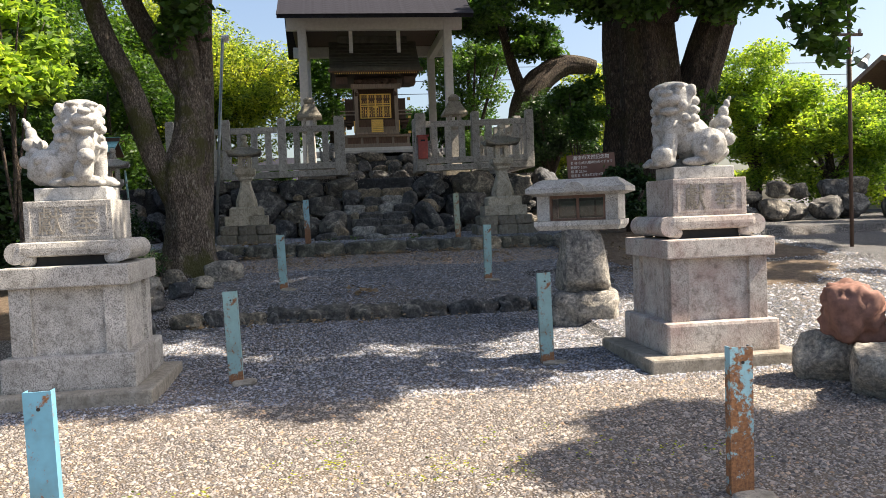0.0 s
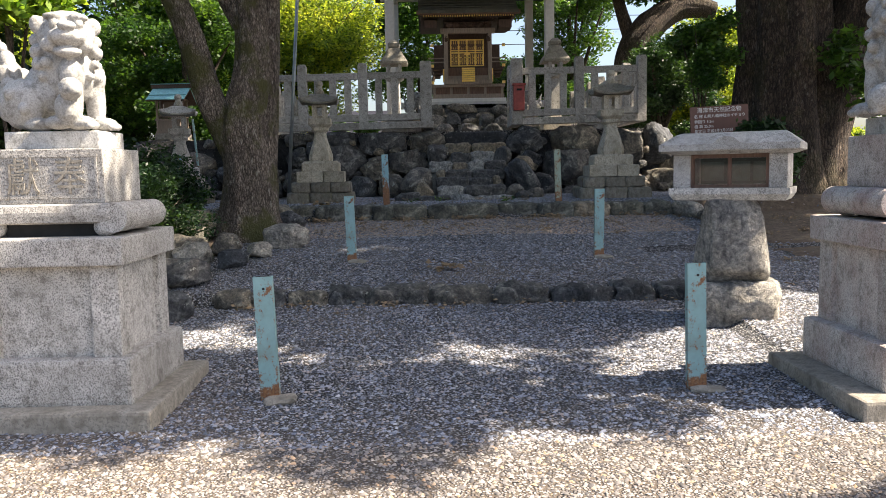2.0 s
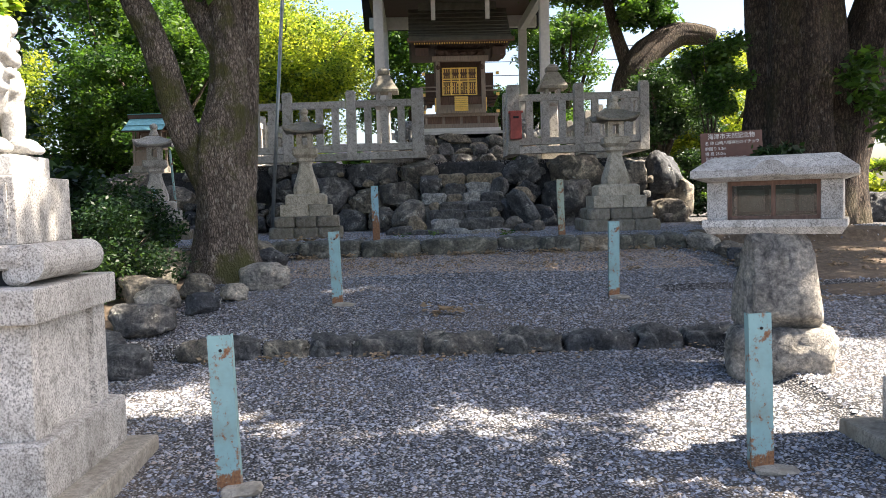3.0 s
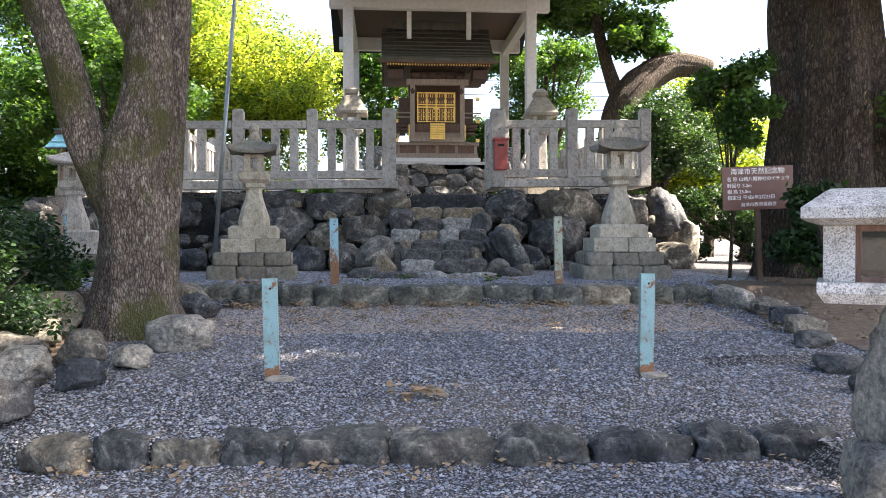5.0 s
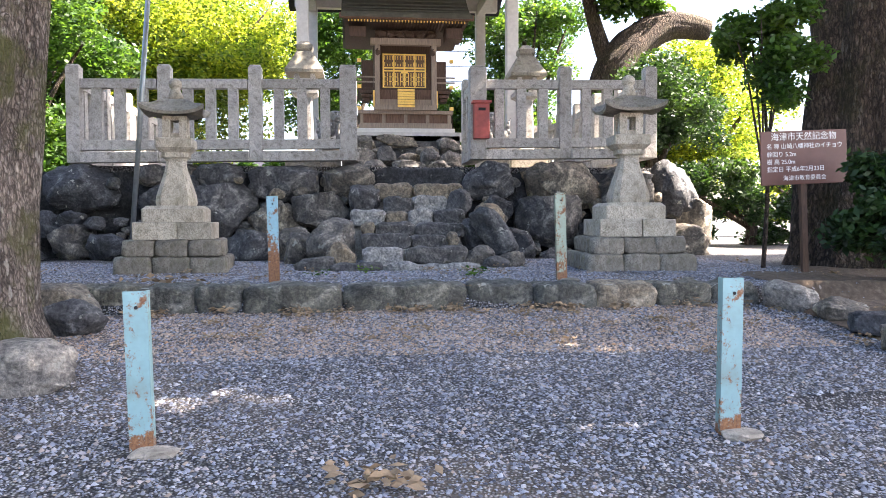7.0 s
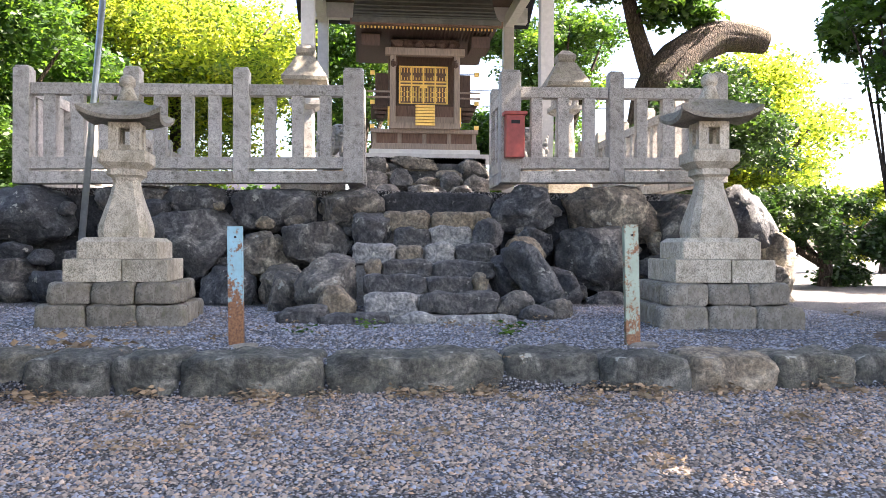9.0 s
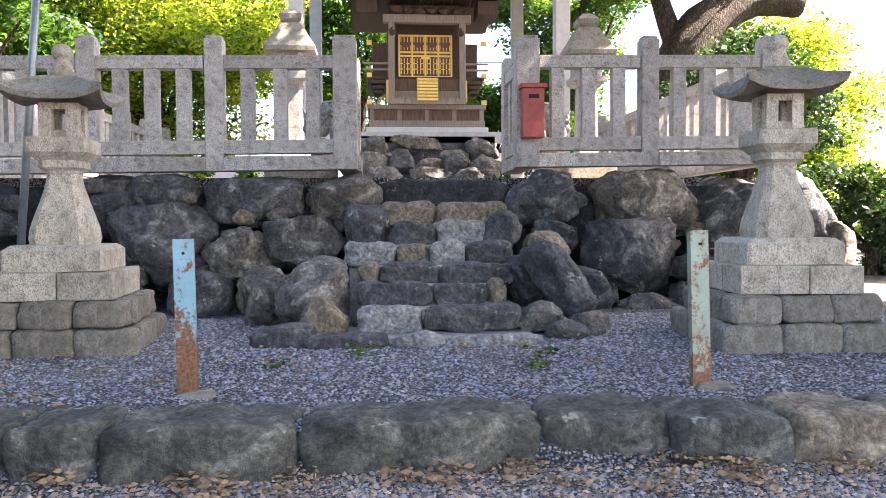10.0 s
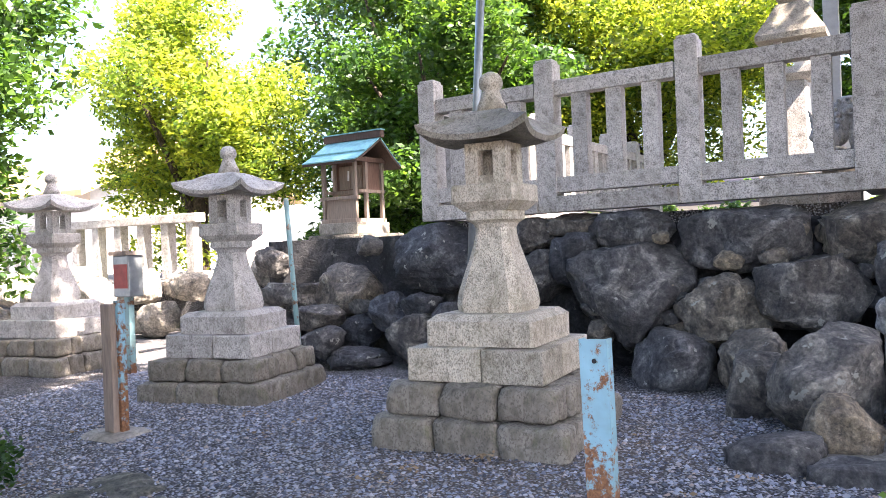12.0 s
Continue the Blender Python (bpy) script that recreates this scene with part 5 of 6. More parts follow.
def blobs(c, r, n, seed, spread=1.0, rs=(0.35, 0.6), flat=0.75):
    """n clump rows scattered over an ellipsoid of centre c and radii r."""
    rnd = random.Random(seed)
    out = []
    for _ in range(n):
        v = Vector((rnd.gauss(0, 1), rnd.gauss(0, 1), rnd.gauss(0, 1))).normalized() * rnd.random() ** 0.35 * spread
        q = rnd.uniform(*rs) * min(r)
        out.append((c[0] + v.x * r[0], c[1] + v.y * r[1], c[2] + v.z * r[2], q * 1.2, q * 1.2, q * flat))
    return out


def tree(label, base, limbs, clumps, count, size, bark, leaf, seed, name="tree", category="tree", flute=0.0):
    T = thing(name, pose(*base), label, category)
    for i, (pts, radii) in enumerate(limbs):
        part("trunk" if i == 0 else "limb", tube(pts, radii, 56 if i == 0 else 28, seed + i, 0.12, flute), bark, T, smooth=True)
    off = [(x - base[0], y - base[1], z - base[2], a, b, c) for x, y, z, a, b, c in clumps]
    leaf_cloud("crown", off, count, size, leaf, T, seed)
    return T
# forked tree beside the path
tree("leaning forked tree with mossy grey-brown bark beside the gravel", (-2.74, 1.7, 0.12),
     [([(0, 0, -0.1), (0.0, 0, 0.25), (0.02, 0, 0.8), (-0.05, 0.02, 1.4), (0.1, 0.05, 2.1), (0.05, 0.1, 3.2), (-0.2, 0.2, 4.6), (-0.1, 0.3, 6.2)], (0.56, 0.39, 0.315, 0.30, 0.225, 0.19, 0.15, 0.1)),
      ([(0.10, 0.12, 0.9), (0.20, 0.2, 1.7), (0.29, 0.26, 2.5), (0.36, 0.35, 4.2), (0.7, 0.5, 6.0)], (0.24, 0.17, 0.13, 0.11, 0.06)),
      ([(0.06, 0.08, 2.6), (-0.22, 0.15, 3.1), (-0.75, 0.3, 4.2), (-1.0, 0.4, 5.6)], (0.16, 0.15, 0.13, 0.08)),
      ([(-0.06, 0, 0.95), (-0.42, -0.05, 1.75), (-0.65, -0.1, 2.6), (-1.05, -0.1, 3.6), (-1.4, 0, 5.0)], (0.20, 0.175, 0.165, 0.15, 0.11)),
      ([(0.0, 0.1, 3.6), (0.8, -0.6, 4.6), (2.0, -1.4, 5.4)], (0.16, 0.12, 0.05)),
      ([(0.0, 0.1, 4.2), (-0.8, -1.2, 5.0), (-1.6, -2.6, 5.6)], (0.15, 0.11, 0.05)), ([(-0.1, 0.3, 5.6), (0.7, 3.0, 7.2), (1.5, 6.6, 7.9)], (0.15, 0.1, 0.04))],
     # Second and third clump groups are unseen, added to shade lanterns and little shrine.
     blobs((-2.4, 1.2, 6.9), (3.4, 3.2, 1.4), 60, 5) + blobs((-1.6, 4.8, 8.0), (2.4, 1.5, 0.7), 30, 25) + blobs((-1.0, 8.0, 8.2), (2.2, 1.4, 0.6), 30, 26) + blobs((-2.6, 1.4, 3.7), (1.0, 0.5, 0.9), 7, 6, rs=(0.35, 0.6)) + blobs((-3.4, 0.2, 4.4), (1.4, 1.2, 0.5), 10, 7), 70000, 0.085, BARK, LEAF, 21, flute=0.16)
# great ginkgo
SUNNY = ((0.75, 3.4, -2.95, -1.95), (0.3, 2.6, -4.2, -3.75), (-3.3, -2.8, -4.0, -3.6))                       # gravel that the sun reaches through gaps in the crown


def with_gaps(clumps):
    """Leaves out the clumps whose shade would fall on the sunny strips of gravel."""
    keep = []
    for c in clumps:
        k = (c[2] + 0.35) / SUN_DIR.z
        gx, gy = c[0] - SUN_DIR.x * k, c[1] - SUN_DIR.y * k
        if not any(a < gx < b and y0 < gy < y1 for a, b, y0, y1 in SUNNY):
            keep.append(c)
    return keep


tree("huge old ginkgo with deeply ridged brown bark and a split stem", (5.55, 5.0, 0.3),
     [([(0, 0, -0.2), (0, 0, 0.4), (-0.02, 0, 1.5), (-0.05, 0, 3.0), (-0.1, 0.1, 5.5), (0, 0.2, 9)], (1.05, 0.80, 0.68, 0.64, 0.55, 0.35)),
      ([(0.45, 0.0, 0.0), (0.55, -0.05, 1.2), (0.85, -0.15, 2.4), (1.15, -0.35, 3.6), (1.6, -0.9, 5.4), (1.9, -1.6, 7)], (0.62, 0.46, 0.40, 0.36, 0.26, 0.1)),
      ([(0.2, -0.5, 4.2), (0.3, -2.8, 6.0), (0.2, -5.5, 7.2), (0.1, -7.6, 7.6)], (0.3, 0.22, 0.14, 0.05)),
      ([(0.2, 0, 4.6), (2.0, -0.6, 6), (4, -1, 7)], (0.3, 0.2, 0.08)), ([(-0.05, -5.5, 7.0), (-0.1, -5.9, 5.2), (-0.13, -6.0, 2.7)], (0.06, 0.035, 0.01))],
     # Outlying crown clumps are added unseen, placed along the sun to shade the gravel.
     with_gaps(blobs((4.2, 4.8, 8.3), (5.2, 4.4, 1.7), 100, 8) + blobs((4.9, -1.9, 7.6), (3.1, 3.1, 0.9), 80, 18) + blobs((9.2, 3.6, 8.2), (2.8, 3.6, 1.1), 50, 28) + blobs((8.0, 0.6, 7.7), (2.2, 1.8, 0.8), 50, 38)
               + blobs((5.3, -4.7, 7.5), (2.3, 1.0, 0.7), 26, 48) + blobs((8.6, -1.0, 7.6), (1.6, 1.2, 0.7), 30, 68) + blobs((10.9, 4.6, 8.0), (1.5, 2.0, 0.7), 26, 78) + blobs((10.2, 0.4, 7.8), (1.2, 1.6, 0.6), 20, 79) + blobs((12.0, 0.8, 7.8), (2.2, 2.6, 0.6), 36, 81) + blobs((7.9, -1.75, 7.7), (2.3, 0.45, 0.5), 40, 80, rs=(0.6, 0.8)))
     + blobs((5.42, -1.0, 2.95), (0.34, 0.25, 0.55), 9, 58, rs=(0.5, 0.8)) + blobs((5.7, 3.6, 4.75), (2.3, 0.9, 0.5), 30, 59, rs=(0.6, 0.9)) + blobs((4.6, 2.2, 5.9), (1.6, 1.6, 0.6), 9, 9)
     + blobs((6.3, 3.9, 2.2), (0.7, 0.4, 0.8), 6, 11, rs=(0.4, 0.6)), 400000, 0.08, BARK_DARK, LEAF, 33, flute=0.35)
# leaning pollard behind the east fence
tree("leaning pollarded tree with a sawn-off limb", (5.2, 13.6, 0.5),
     [([(0, 0, -0.1), (0, 0, 1.0), (-0.15, 0, 2.8), (0.05, 0, 3.6), (0.5, 0, 4.25), (1.3, 0, 4.7), (2.25, 0, 4.62)], (0.5, 0.42, 0.38, 0.42, 0.42, 0.32, 0.2)),
      ([(0.1, 0, 3.5), (-0.3, 0.2, 4.8), (-0.7, 0.3, 6.6)], (0.2, 0.16, 0.08))],
     # Middle clump group is added out of view to keep sun off the mound.
     blobs((4.6, 13.8, 7.0), (2.0, 1.6, 1.2), 26, 14) + blobs((5.8, 11.2, 7.9), (1.7, 1.6, 0.7), 26, 15) + blobs((5.7, 13.4, 5.75), (1.0, 0.6, 0.4), 12, 16, rs=(0.5, 0.9)), 40000, 0.075, BARK_DARK, LEAF, 44)
# trees and hedges round the place
for k, (lab, c, r, n, cnt, size, mat, h0) in enumerate((
        ("broad yellow-green tree lit from behind", (-4.6, 16.5, 5.2), (2.9, 2.3, 2.9), 70, 110000, 0.052, LEAF_BRIGHT, 0.5),
        ("dense dark evergreen tree", (-8.6, 14.5, 5.0), (2.8, 2.4, 4.0), 56, 70000, 0.07, LEAF, 0.5),
        ("dense dark evergreen tree", (-11.2, 6.0, 3.8), (2.0, 2.2, 2.8), 40, 44000, 0.065, LEAF, 0.5),
        # Shade beside the path is put into this tree's leaf colour.
        ("tall shaded tree beside the path", (-7.4, 1.4, 3.9), (2.8, 2.8, 2.6), 50, 44000, 0.075, LEAF_DARK_SHADED, 0.4),
        ("bright young tree by the path", (-6.2, -2.2, 2.6), (1.6, 1.6, 1.8), 24, 14000, 0.08, LEAF_BRIGHT, 0.0),
        ("tall green tree behind the shrine", (-0.6, 19.5, 5.2), (1.7, 1.6, 2.6), 26, 24000, 0.065, LEAF, 0.5),
        ("tall green tree behind the shrine", (4.4, 18.5, 5.4), (1.6, 1.6, 3.4), 30, 30000, 0.065, LEAF, 0.5),
        ("low green tree behind the shrine", (2.5, 19.2, 3.4), (1.2, 1.1, 1.7), 26, 20000, 0.06, LEAF, 0.5),
        ("rounded dark camellia tree", (5.4, 11.6, 3.0), (1.3, 1.2, 1.1), 30, 30000, 0.048, LEAF_DARK_SHADED, 0.5),
        ("clipped bright green conifer", (10.3, 9.5, 3.2), (1.15, 1.1, 2.2), 36, 36000, 0.045, LEAF_SUN, 0.4),
        ("rounded sunlit garden tree", (11.8, 8.5, 2.2), (1.7, 1.4, 1.5), 36, 38000, 0.05, LEAF_SUN, 0.4),
        ("yellow-green tree beyond the court", (8.2, 15.5, 3.6), (2.0, 1.6, 1.8), 34, 34000, 0.055, LEAF_BRIGHT, 0.4),
        ("bright yellow-green tree behind the lanterns", (-10.9, 11.0, 3.9), (1.7, 1.6, 2.3), 40, 48000, 0.05, LEAF_BRIGHT, 0.4),
        ("bright leafy sapling behind the lion", (-3.5, -2.55, 2.55), (0.45, 0.45, 0.75), 18, 9000, 0.042, LEAF_SUN, -0.35),
        ("dense dark evergreen bush", (-5.6, 1.9, 1.3), (1.1, 0.9, 1.0), 26, 14000, 0.07, LEAF_DARK_SHADED, 0.3),
        ("dense dark evergreen tree", (-6.4, 11.8, 3.6), (1.6, 1.4, 2.0), 30, 34000, 0.055, LEAF, 0.9),
        ("tall boundary tree spreading over the gravel", (8.7, -7.0, 7.2), (1.9, 0.9, 0.8), 16, 14000, 0.10, LEAF, -0.4),
        # Added out of view, only to block sun from the garden wall and ground.
        ("unseen tree added to shade the garden side", (15.8, 3.2, 7.4), (3.6, 3.2, 0.9), 46, 24000, 0.12, LEAF, -0.1),
        ("clipped green hedge beyond the court", (7.5, 18.5, 1.5), (2.6, 0.8, 1.0), 26, 16000, 0.07, LEAF, 0.4),
        ("clipped green hedge beyond the court", (12.5, 17.5, 1.5), (2.8, 0.8, 1.1), 26, 16000, 0.07, LEAF_BRIGHT, 0.4),
        ("clipped green hedge beyond the court", (2.0, 21.5, 1.6), (3.6, 0.8, 1.0), 26, 14000, 0.08, LEAF, 0.4),
        ("clipped green hedge beyond the court", (-5.0, 21.5, 1.8), (3.6, 0.8, 1.2), 26, 14000, 0.08, LEAF, 0.4),
        # Leaf colour darkened here in place of shade.
        ("low shrub with shaded leaf colour behind the corner of the wall", (7.0, 10.8, 1.3), (1.8, 0.7, 0.9), 22, 14000, 0.05, LEAF_DARK_SHADED, 0.4),
        ("slender small-leaved tree before the ginkgo", (4.05, 4.8, 2.85), (0.5, 0.45, 0.85), 22, 6500, 0.042, LEAF, 0.3),
        ("small-leaved shrub by the sign", (4.5, 3.25, 0.95), (0.4, 0.5, 0.6), 20, 9000, 0.05, LEAF_DARK_SHADED, 0.3),
        ("low dark feathery shrub under the forked tree", (-4.2, 1.6, 0.65), (0.8, 1.1, 0.7), 26, 14000, 0.03, LEAF_DARK_SHADED, 0.1))):
    limbs = [([(c[0] * 0, 0, -0.1), (0.05, 0, (c[2] - h0) * 0.5), (-0.05, 0.05, c[2] - h0 + 0.3 * r[2])], (0.09 + 0.035 * r[2], 0.07 + 0.03 * r[2], 0.03))]
    for a in range(5):
        an = a * 1.256 + k
        limbs.append(([(0, 0, (c[2] - h0) * 0.45), (0.4 * r[0] * math.cos(an), 0.4 * r[1] * math.sin(an), (c[2] - h0) * 0.9), (0.75 * r[0] * math.cos(an), 0.75 * r[1] * math.sin(an), c[2] - h0 + 0.3 * r[2])], (0.04 + 0.02 * r[2], 0.05, 0.015)))
    if "sapling" in lab or "slender" in lab:
        limbs = [(p, tuple(q * 0.22 for q in w)) for p, w in limbs]
    tree(lab, (c[0], c[1], h0), limbs, blobs(c, r, n, 100 + k, rs=(0.3, 0.5)), cnt, size, BARK_DARK, mat, 60 + k, name="shrub" if "shrub" in lab else "tree", category="shrub" if "shrub" in lab else "tree")


# ---------- loose stones and edging ----------
def boulder(x, y, w, d, h, seed, mat, label, lift=0.36):
    ob = new("boulder", mesh_from("boulder", rock_bm(w, d, h, seed, 0.3, 4, 0.6), mat, True))
    ob.matrix_basis = pose(x, y, ground_z(x, y) + h * lift, 0, 0, seed * 31 % 60 - 30)
    tagged(ob, label, "boulder", group="loose boulders")


for i, (x, y, w, d, h, mat, lab) in enumerate((
        (-2.15, 0.95, 0.55, 0.4, 0.32, PALE_ROCK, "pale lichened boulder at the foot of the forked tree"),
        (-2.55, -0.1, 0.35, 0.3, 0.22, ROCK, "grey stone among the tree roots"), (-2.75, 0.5, 0.4, 0.35, 0.3, ROCK, "grey stone among the tree roots"),
        (-2.35, 0.35, 0.28, 0.25, 0.2, PALE_ROCK, "small pale stone beside the roots"), (-2.9, -0.7, 0.55, 0.45, 0.32, ROCK, "dark stone edging the terrace"),
        (-3.1, -1.25, 0.5, 0.4, 0.34, ROCK, "dark stone edging the terrace"), (-2.75, -1.55, 0.4, 0.35, 0.28, STEP_ROCK, "buff stone edging the terrace"),
        (-3.45, 0.95, 0.7, 0.5, 0.42, KERB_LONG, "mossy boulder beside the forked tree"), (-3.2, 0.3, 0.55, 0.45, 0.34, STEP_ROCK, "mossy boulder beside the forked tree"),
        (-3.35, 1.55, 0.5, 0.4, 0.46, BUFF_ROCK, "ochre boulder under the shrubs"), (-2.95, -0.05, 0.45, 0.38, 0.3, PALE_ROCK, "pale lichened stone among the roots"),
        (-2.35, 2.3, 0.5, 0.35, 0.3, ROCK, "mossy stone at the end of the kerb"), (-2.6, 2.75, 0.6, 0.4, 0.35, STEP_ROCK, "mossy stone at the end of the kerb"),
        (3.2, 2.75, 0.45, 0.4, 0.28, PALE_ROCK, "pale stone at the end of the kerb"), (3.35, 2.3, 0.4, 0.35, 0.22, ROCK, "grey stone edging the path"),
        (3.3, 1.8, 0.35, 0.3, 0.2, ROCK, "grey stone edging the path"), (3.2, 1.35, 0.4, 0.3, 0.2, STEP_ROCK, "grey stone edging the path"),
        (3.0, 0.8, 0.35, 0.28, 0.16, ROCK, "low stone edging the path"), (2.85, 0.2, 0.4, 0.3, 0.16, STEP_ROCK, "low stone edging the path"),
        (2.75, -0.4, 0.3, 0.25, 0.14, ROCK, "low stone edging the path"),
        (2.85, -4.95, 0.45, 0.4, 0.42, PALE_ROCK, "pale grey boulder of the heap beside the path"), (2.95, -5.5, 0.6, 0.5, 0.42, PALE_ROCK, "pale grey boulder of the heap beside the path"),
        (3.35, -5.05, 0.6, 0.5, 0.5, PALE_ROCK, "pale grey boulder of the heap beside the path"), (3.4, -5.7, 0.55, 0.5, 0.4, PALE_ROCK, "pale grey boulder of the heap beside the path"))):
    boulder(x, y, w, d, h, 500 + i, mat, lab)
for x, y, z, w, h, mat, lab in ((2.98, -5.05, 0.08, 0.34, 0.44, RED_ROCK, "rust-red boulder on top of the heap"), (3.4, -5.3, 0.1, 0.36, 0.46, PALE_ROCK, "grey upright boulder on top of the heap")):
    ob = new("boulder", mesh_from("boulder", rough_block(w, 0.4, h, int(x * 77), 3.4, 0.07, 11), mat, True))
    ob.matrix_basis = pose(x, y, z)
    tagged(ob, lab, "boulder", group="loose boulders")

rnd = random.Random(77)
EDGE = [(6.4 + 0.62 * k + rnd.uniform(-0.1, 0.1), 5.2 - 0.05 * k + rnd.uniform(-0.2, 0.2), 0.55 + rnd.uniform(0, 0.15), rnd.uniform(0.55, 0.85), rnd.uniform(0.4, 0.65)) for k in range(16)]
EDGE2 = [(x + 0.3, y + 0.35, z + 0.4, w * 0.9, h * 0.8) for x, y, z, w, h in EDGE[2:]]
rocks("wall_2", "low dry wall of dark boulders edging the garden", "stone wall", EDGE + EDGE2, ROCK, seed=1300)
FARW = [(-6.75 - 0.5 * k, 8.4 + rnd.uniform(-0.2, 0.2), 0.6 + 0.42 * (k % 2) + rnd.uniform(-0.05, 0.1), rnd.uniform(0.5, 0.75), rnd.uniform(0.4, 0.55)) for k in range(14)]
FARW2 = [(-6.8 - 0.55 * k, 8.8 + rnd.uniform(-0.2, 0.2), 1.1 + rnd.uniform(-0.1, 0.15), rnd.uniform(0.5, 0.75), rnd.uniform(0.35, 0.5)) for k in range(13)]
rocks("wall_3", "rubble bank of buff and grey boulders below the little shrine", "stone wall", FARW + FARW2, PALE_ROCK, seed=1700)
part("ground_3", box(-16, -4.3, 8.9, 16, 0.2, 1.15), GRAVEL)
tagged(bpy.data.objects["ground_3"], "raised earth terrace behind the rubble bank", "ground", kind="structure")


# ---------- poles ----------
def pole(name, label, p, q, r, mat, n=12):
    a, b = Vector(p), Vector(q)
    ob = part(name, loft([disc_ring(r, 0, n), disc_ring(r * 0.92, (b - a).length, n)]), mat, None, smooth=True)
    ob.matrix_basis = Matrix.Translation(a) @ (b - a).to_track_quat("Z", "Y").to_matrix().to_4x4()
    tagged(ob, label, "pole")
    return ob


lamp_pole = pole("lamp_pole", "grey steel lamp pole leaning beside the stone lantern", (-3.03, 6.3, 0.42), (-2.70, 6.3, 4.5), 0.032, GREY_METAL)
part("arm", loft([disc_ring(0.016, 0, 8), disc_ring(0.014, 0.2, 8)]), GREY_METAL, lamp_pole, m=pose(0, 0, 4.02, 0, 62, 0))
part("lamp_head", loft([[(x * w, y * d, z) for x, y in ((-1, -1), (1, -1), (1, 1), (-1, 1))] for w, d, z in ((0.03, 0.03, 0), (0.055, 0.06, 0.05), (0.055, 0.07, 0.25), (0.03, 0.05, 0.3))]), STEEL_WHITE, lamp_pole, "pale street-lamp head", m=pose(0.17, 0, 4.11, 0, 66, 0))
pole("marker_pole", "thin light blue steel pole beside the lantern", (-4.62, 6.35, 0.43), (-4.72, 6.35, 1.95), 0.022, BLUE_STEEL)
iron = pole("iron_pole", "thin brown iron pole with a cross arm beside the garden wall", (7.38, 1.3, -0.05), (7.38, 1.3, 4.6), 0.03, WOOD_DARK)
part("cross_arm", box(-0.22, 0.2, -0.02, 0.02, 3.42, 3.46), WOOD_DARK, iron)
part("insulator", loft([disc_ring(0.02, 0, 8), disc_ring(0.03, 0.03, 8), disc_ring(0.018, 0.07, 8)]), GREY_METAL, iron, m=pose(-0.18, 0, 3.46))
part("lamp_shade", loft([disc_ring(0.03, 0.2, 10), disc_ring(0.05, 0.1, 10), disc_ring(0.11, 0, 10)], caps=False), GREY_METAL, iron, "tilted grey lamp shade", m=pose(-0.2, 0, 2.98, 0, -40, 0))
part("lamp_bracket", loft([disc_ring(0.01, 0, 6), disc_ring(0.01, 0.2, 6)]), GREY_METAL, iron, m=pose(-0.18, 0, 3.06, 0, 100, 0))
P = thing("bollard", pose(-4.47, 4.45, 0.41), "bare weathered wooden post with a blue steel back", "post", group="steel posts along the path")
part("timber", box(-0.045, 0.045, -0.04, 0.04, 0, 0.82, bevel=0.006), WOOD_GREY, P)
part("channel", box(0.03, 0.07, 0.0, 0.05, 0, 0.84), BLUE_RUST, P)
part("footing", rock_bm(0.42, 0.34, 0.07, 9, 0.2, 2, 0.5), CONCRETE, P, m=pose(0, 0, 0.01))
M = thing("water_tap_box", pose(-6.47, 6.13, 0.43), "blue-grey metal box with a red notice on a pale blue post", "sign box")
part("post", box(-0.03, 0.03, -0.03, 0.03, 0, 0.75), BLUE_STEEL, M)
part("case", box(-0.11, 0.11, -0.08, 0.08, 0.72, 1.1, bevel=0.01), GREY_METAL, M)
part("notice", box(-0.09, 0.09, -0.086, -0.08, 0.80, 1.02), RED, M, "red printed notice")
part("lid", box(-0.13, 0.13, -0.11, 0.1, 1.1, 1.14), WOOD_GREY, M)


# ---------- neighbouring houses ----------
def house(label, x0, x1, y0, y1, h, wall_mat, roof_mat, turn=0):
    cx, cy = (x0 + x1) / 2, (y0 + y1) / 2
    H = thing("house", pose(cx, cy, 0.1, 0, 0, turn), label, "house")
    a, b = (x1 - x0) / 2, (y1 - y0) / 2
    part("wall", box(-a, a, -b, b, 0, h), wall_mat, H)
    for s in (1, -1):
        part("roof", roof_sheet(a + 0.5, -s * (b + 0.6), h - 0.1, 0, h + b * 0.45, 0.0, 0.14), roof_mat, H)
    for k in range(3):
        w = part("window", box(-0.6, 0.6, -b - 0.05, -b + 0.05, 1.2, 2.3), WHITE, H, m=pose(-a + (2 * a) * (k + 0.5) / 3, 0, 0))
        part("pane", box(-0.52, 0.52, -b - 0.06, -b - 0.05, 1.28, 2.22), SLATE, w)
    return H


house("tan rendered house with a brown tiled roof beyond the garden", 15.6, 22, 7, 15, 3.0, plain("tan_render", (0.42, 0.36, 0.26), 0.9, var=0.12), plain("brown_tile", (0.24, 0.15, 0.11), 0.6))
house("white house with an ochre roof beyond the trees", -29, -18, 14, 21, 3.2, WHITE, plain("ochre_tile", (0.45, 0.32, 0.14), 0.6))
house("low pale house behind the shrine", 6, 14, 30, 36, 2.6, WHITE, SLATE)
house("low pale house behind the shrine", -12, -3, 33, 39, 2.8, WHITE, SLATE)


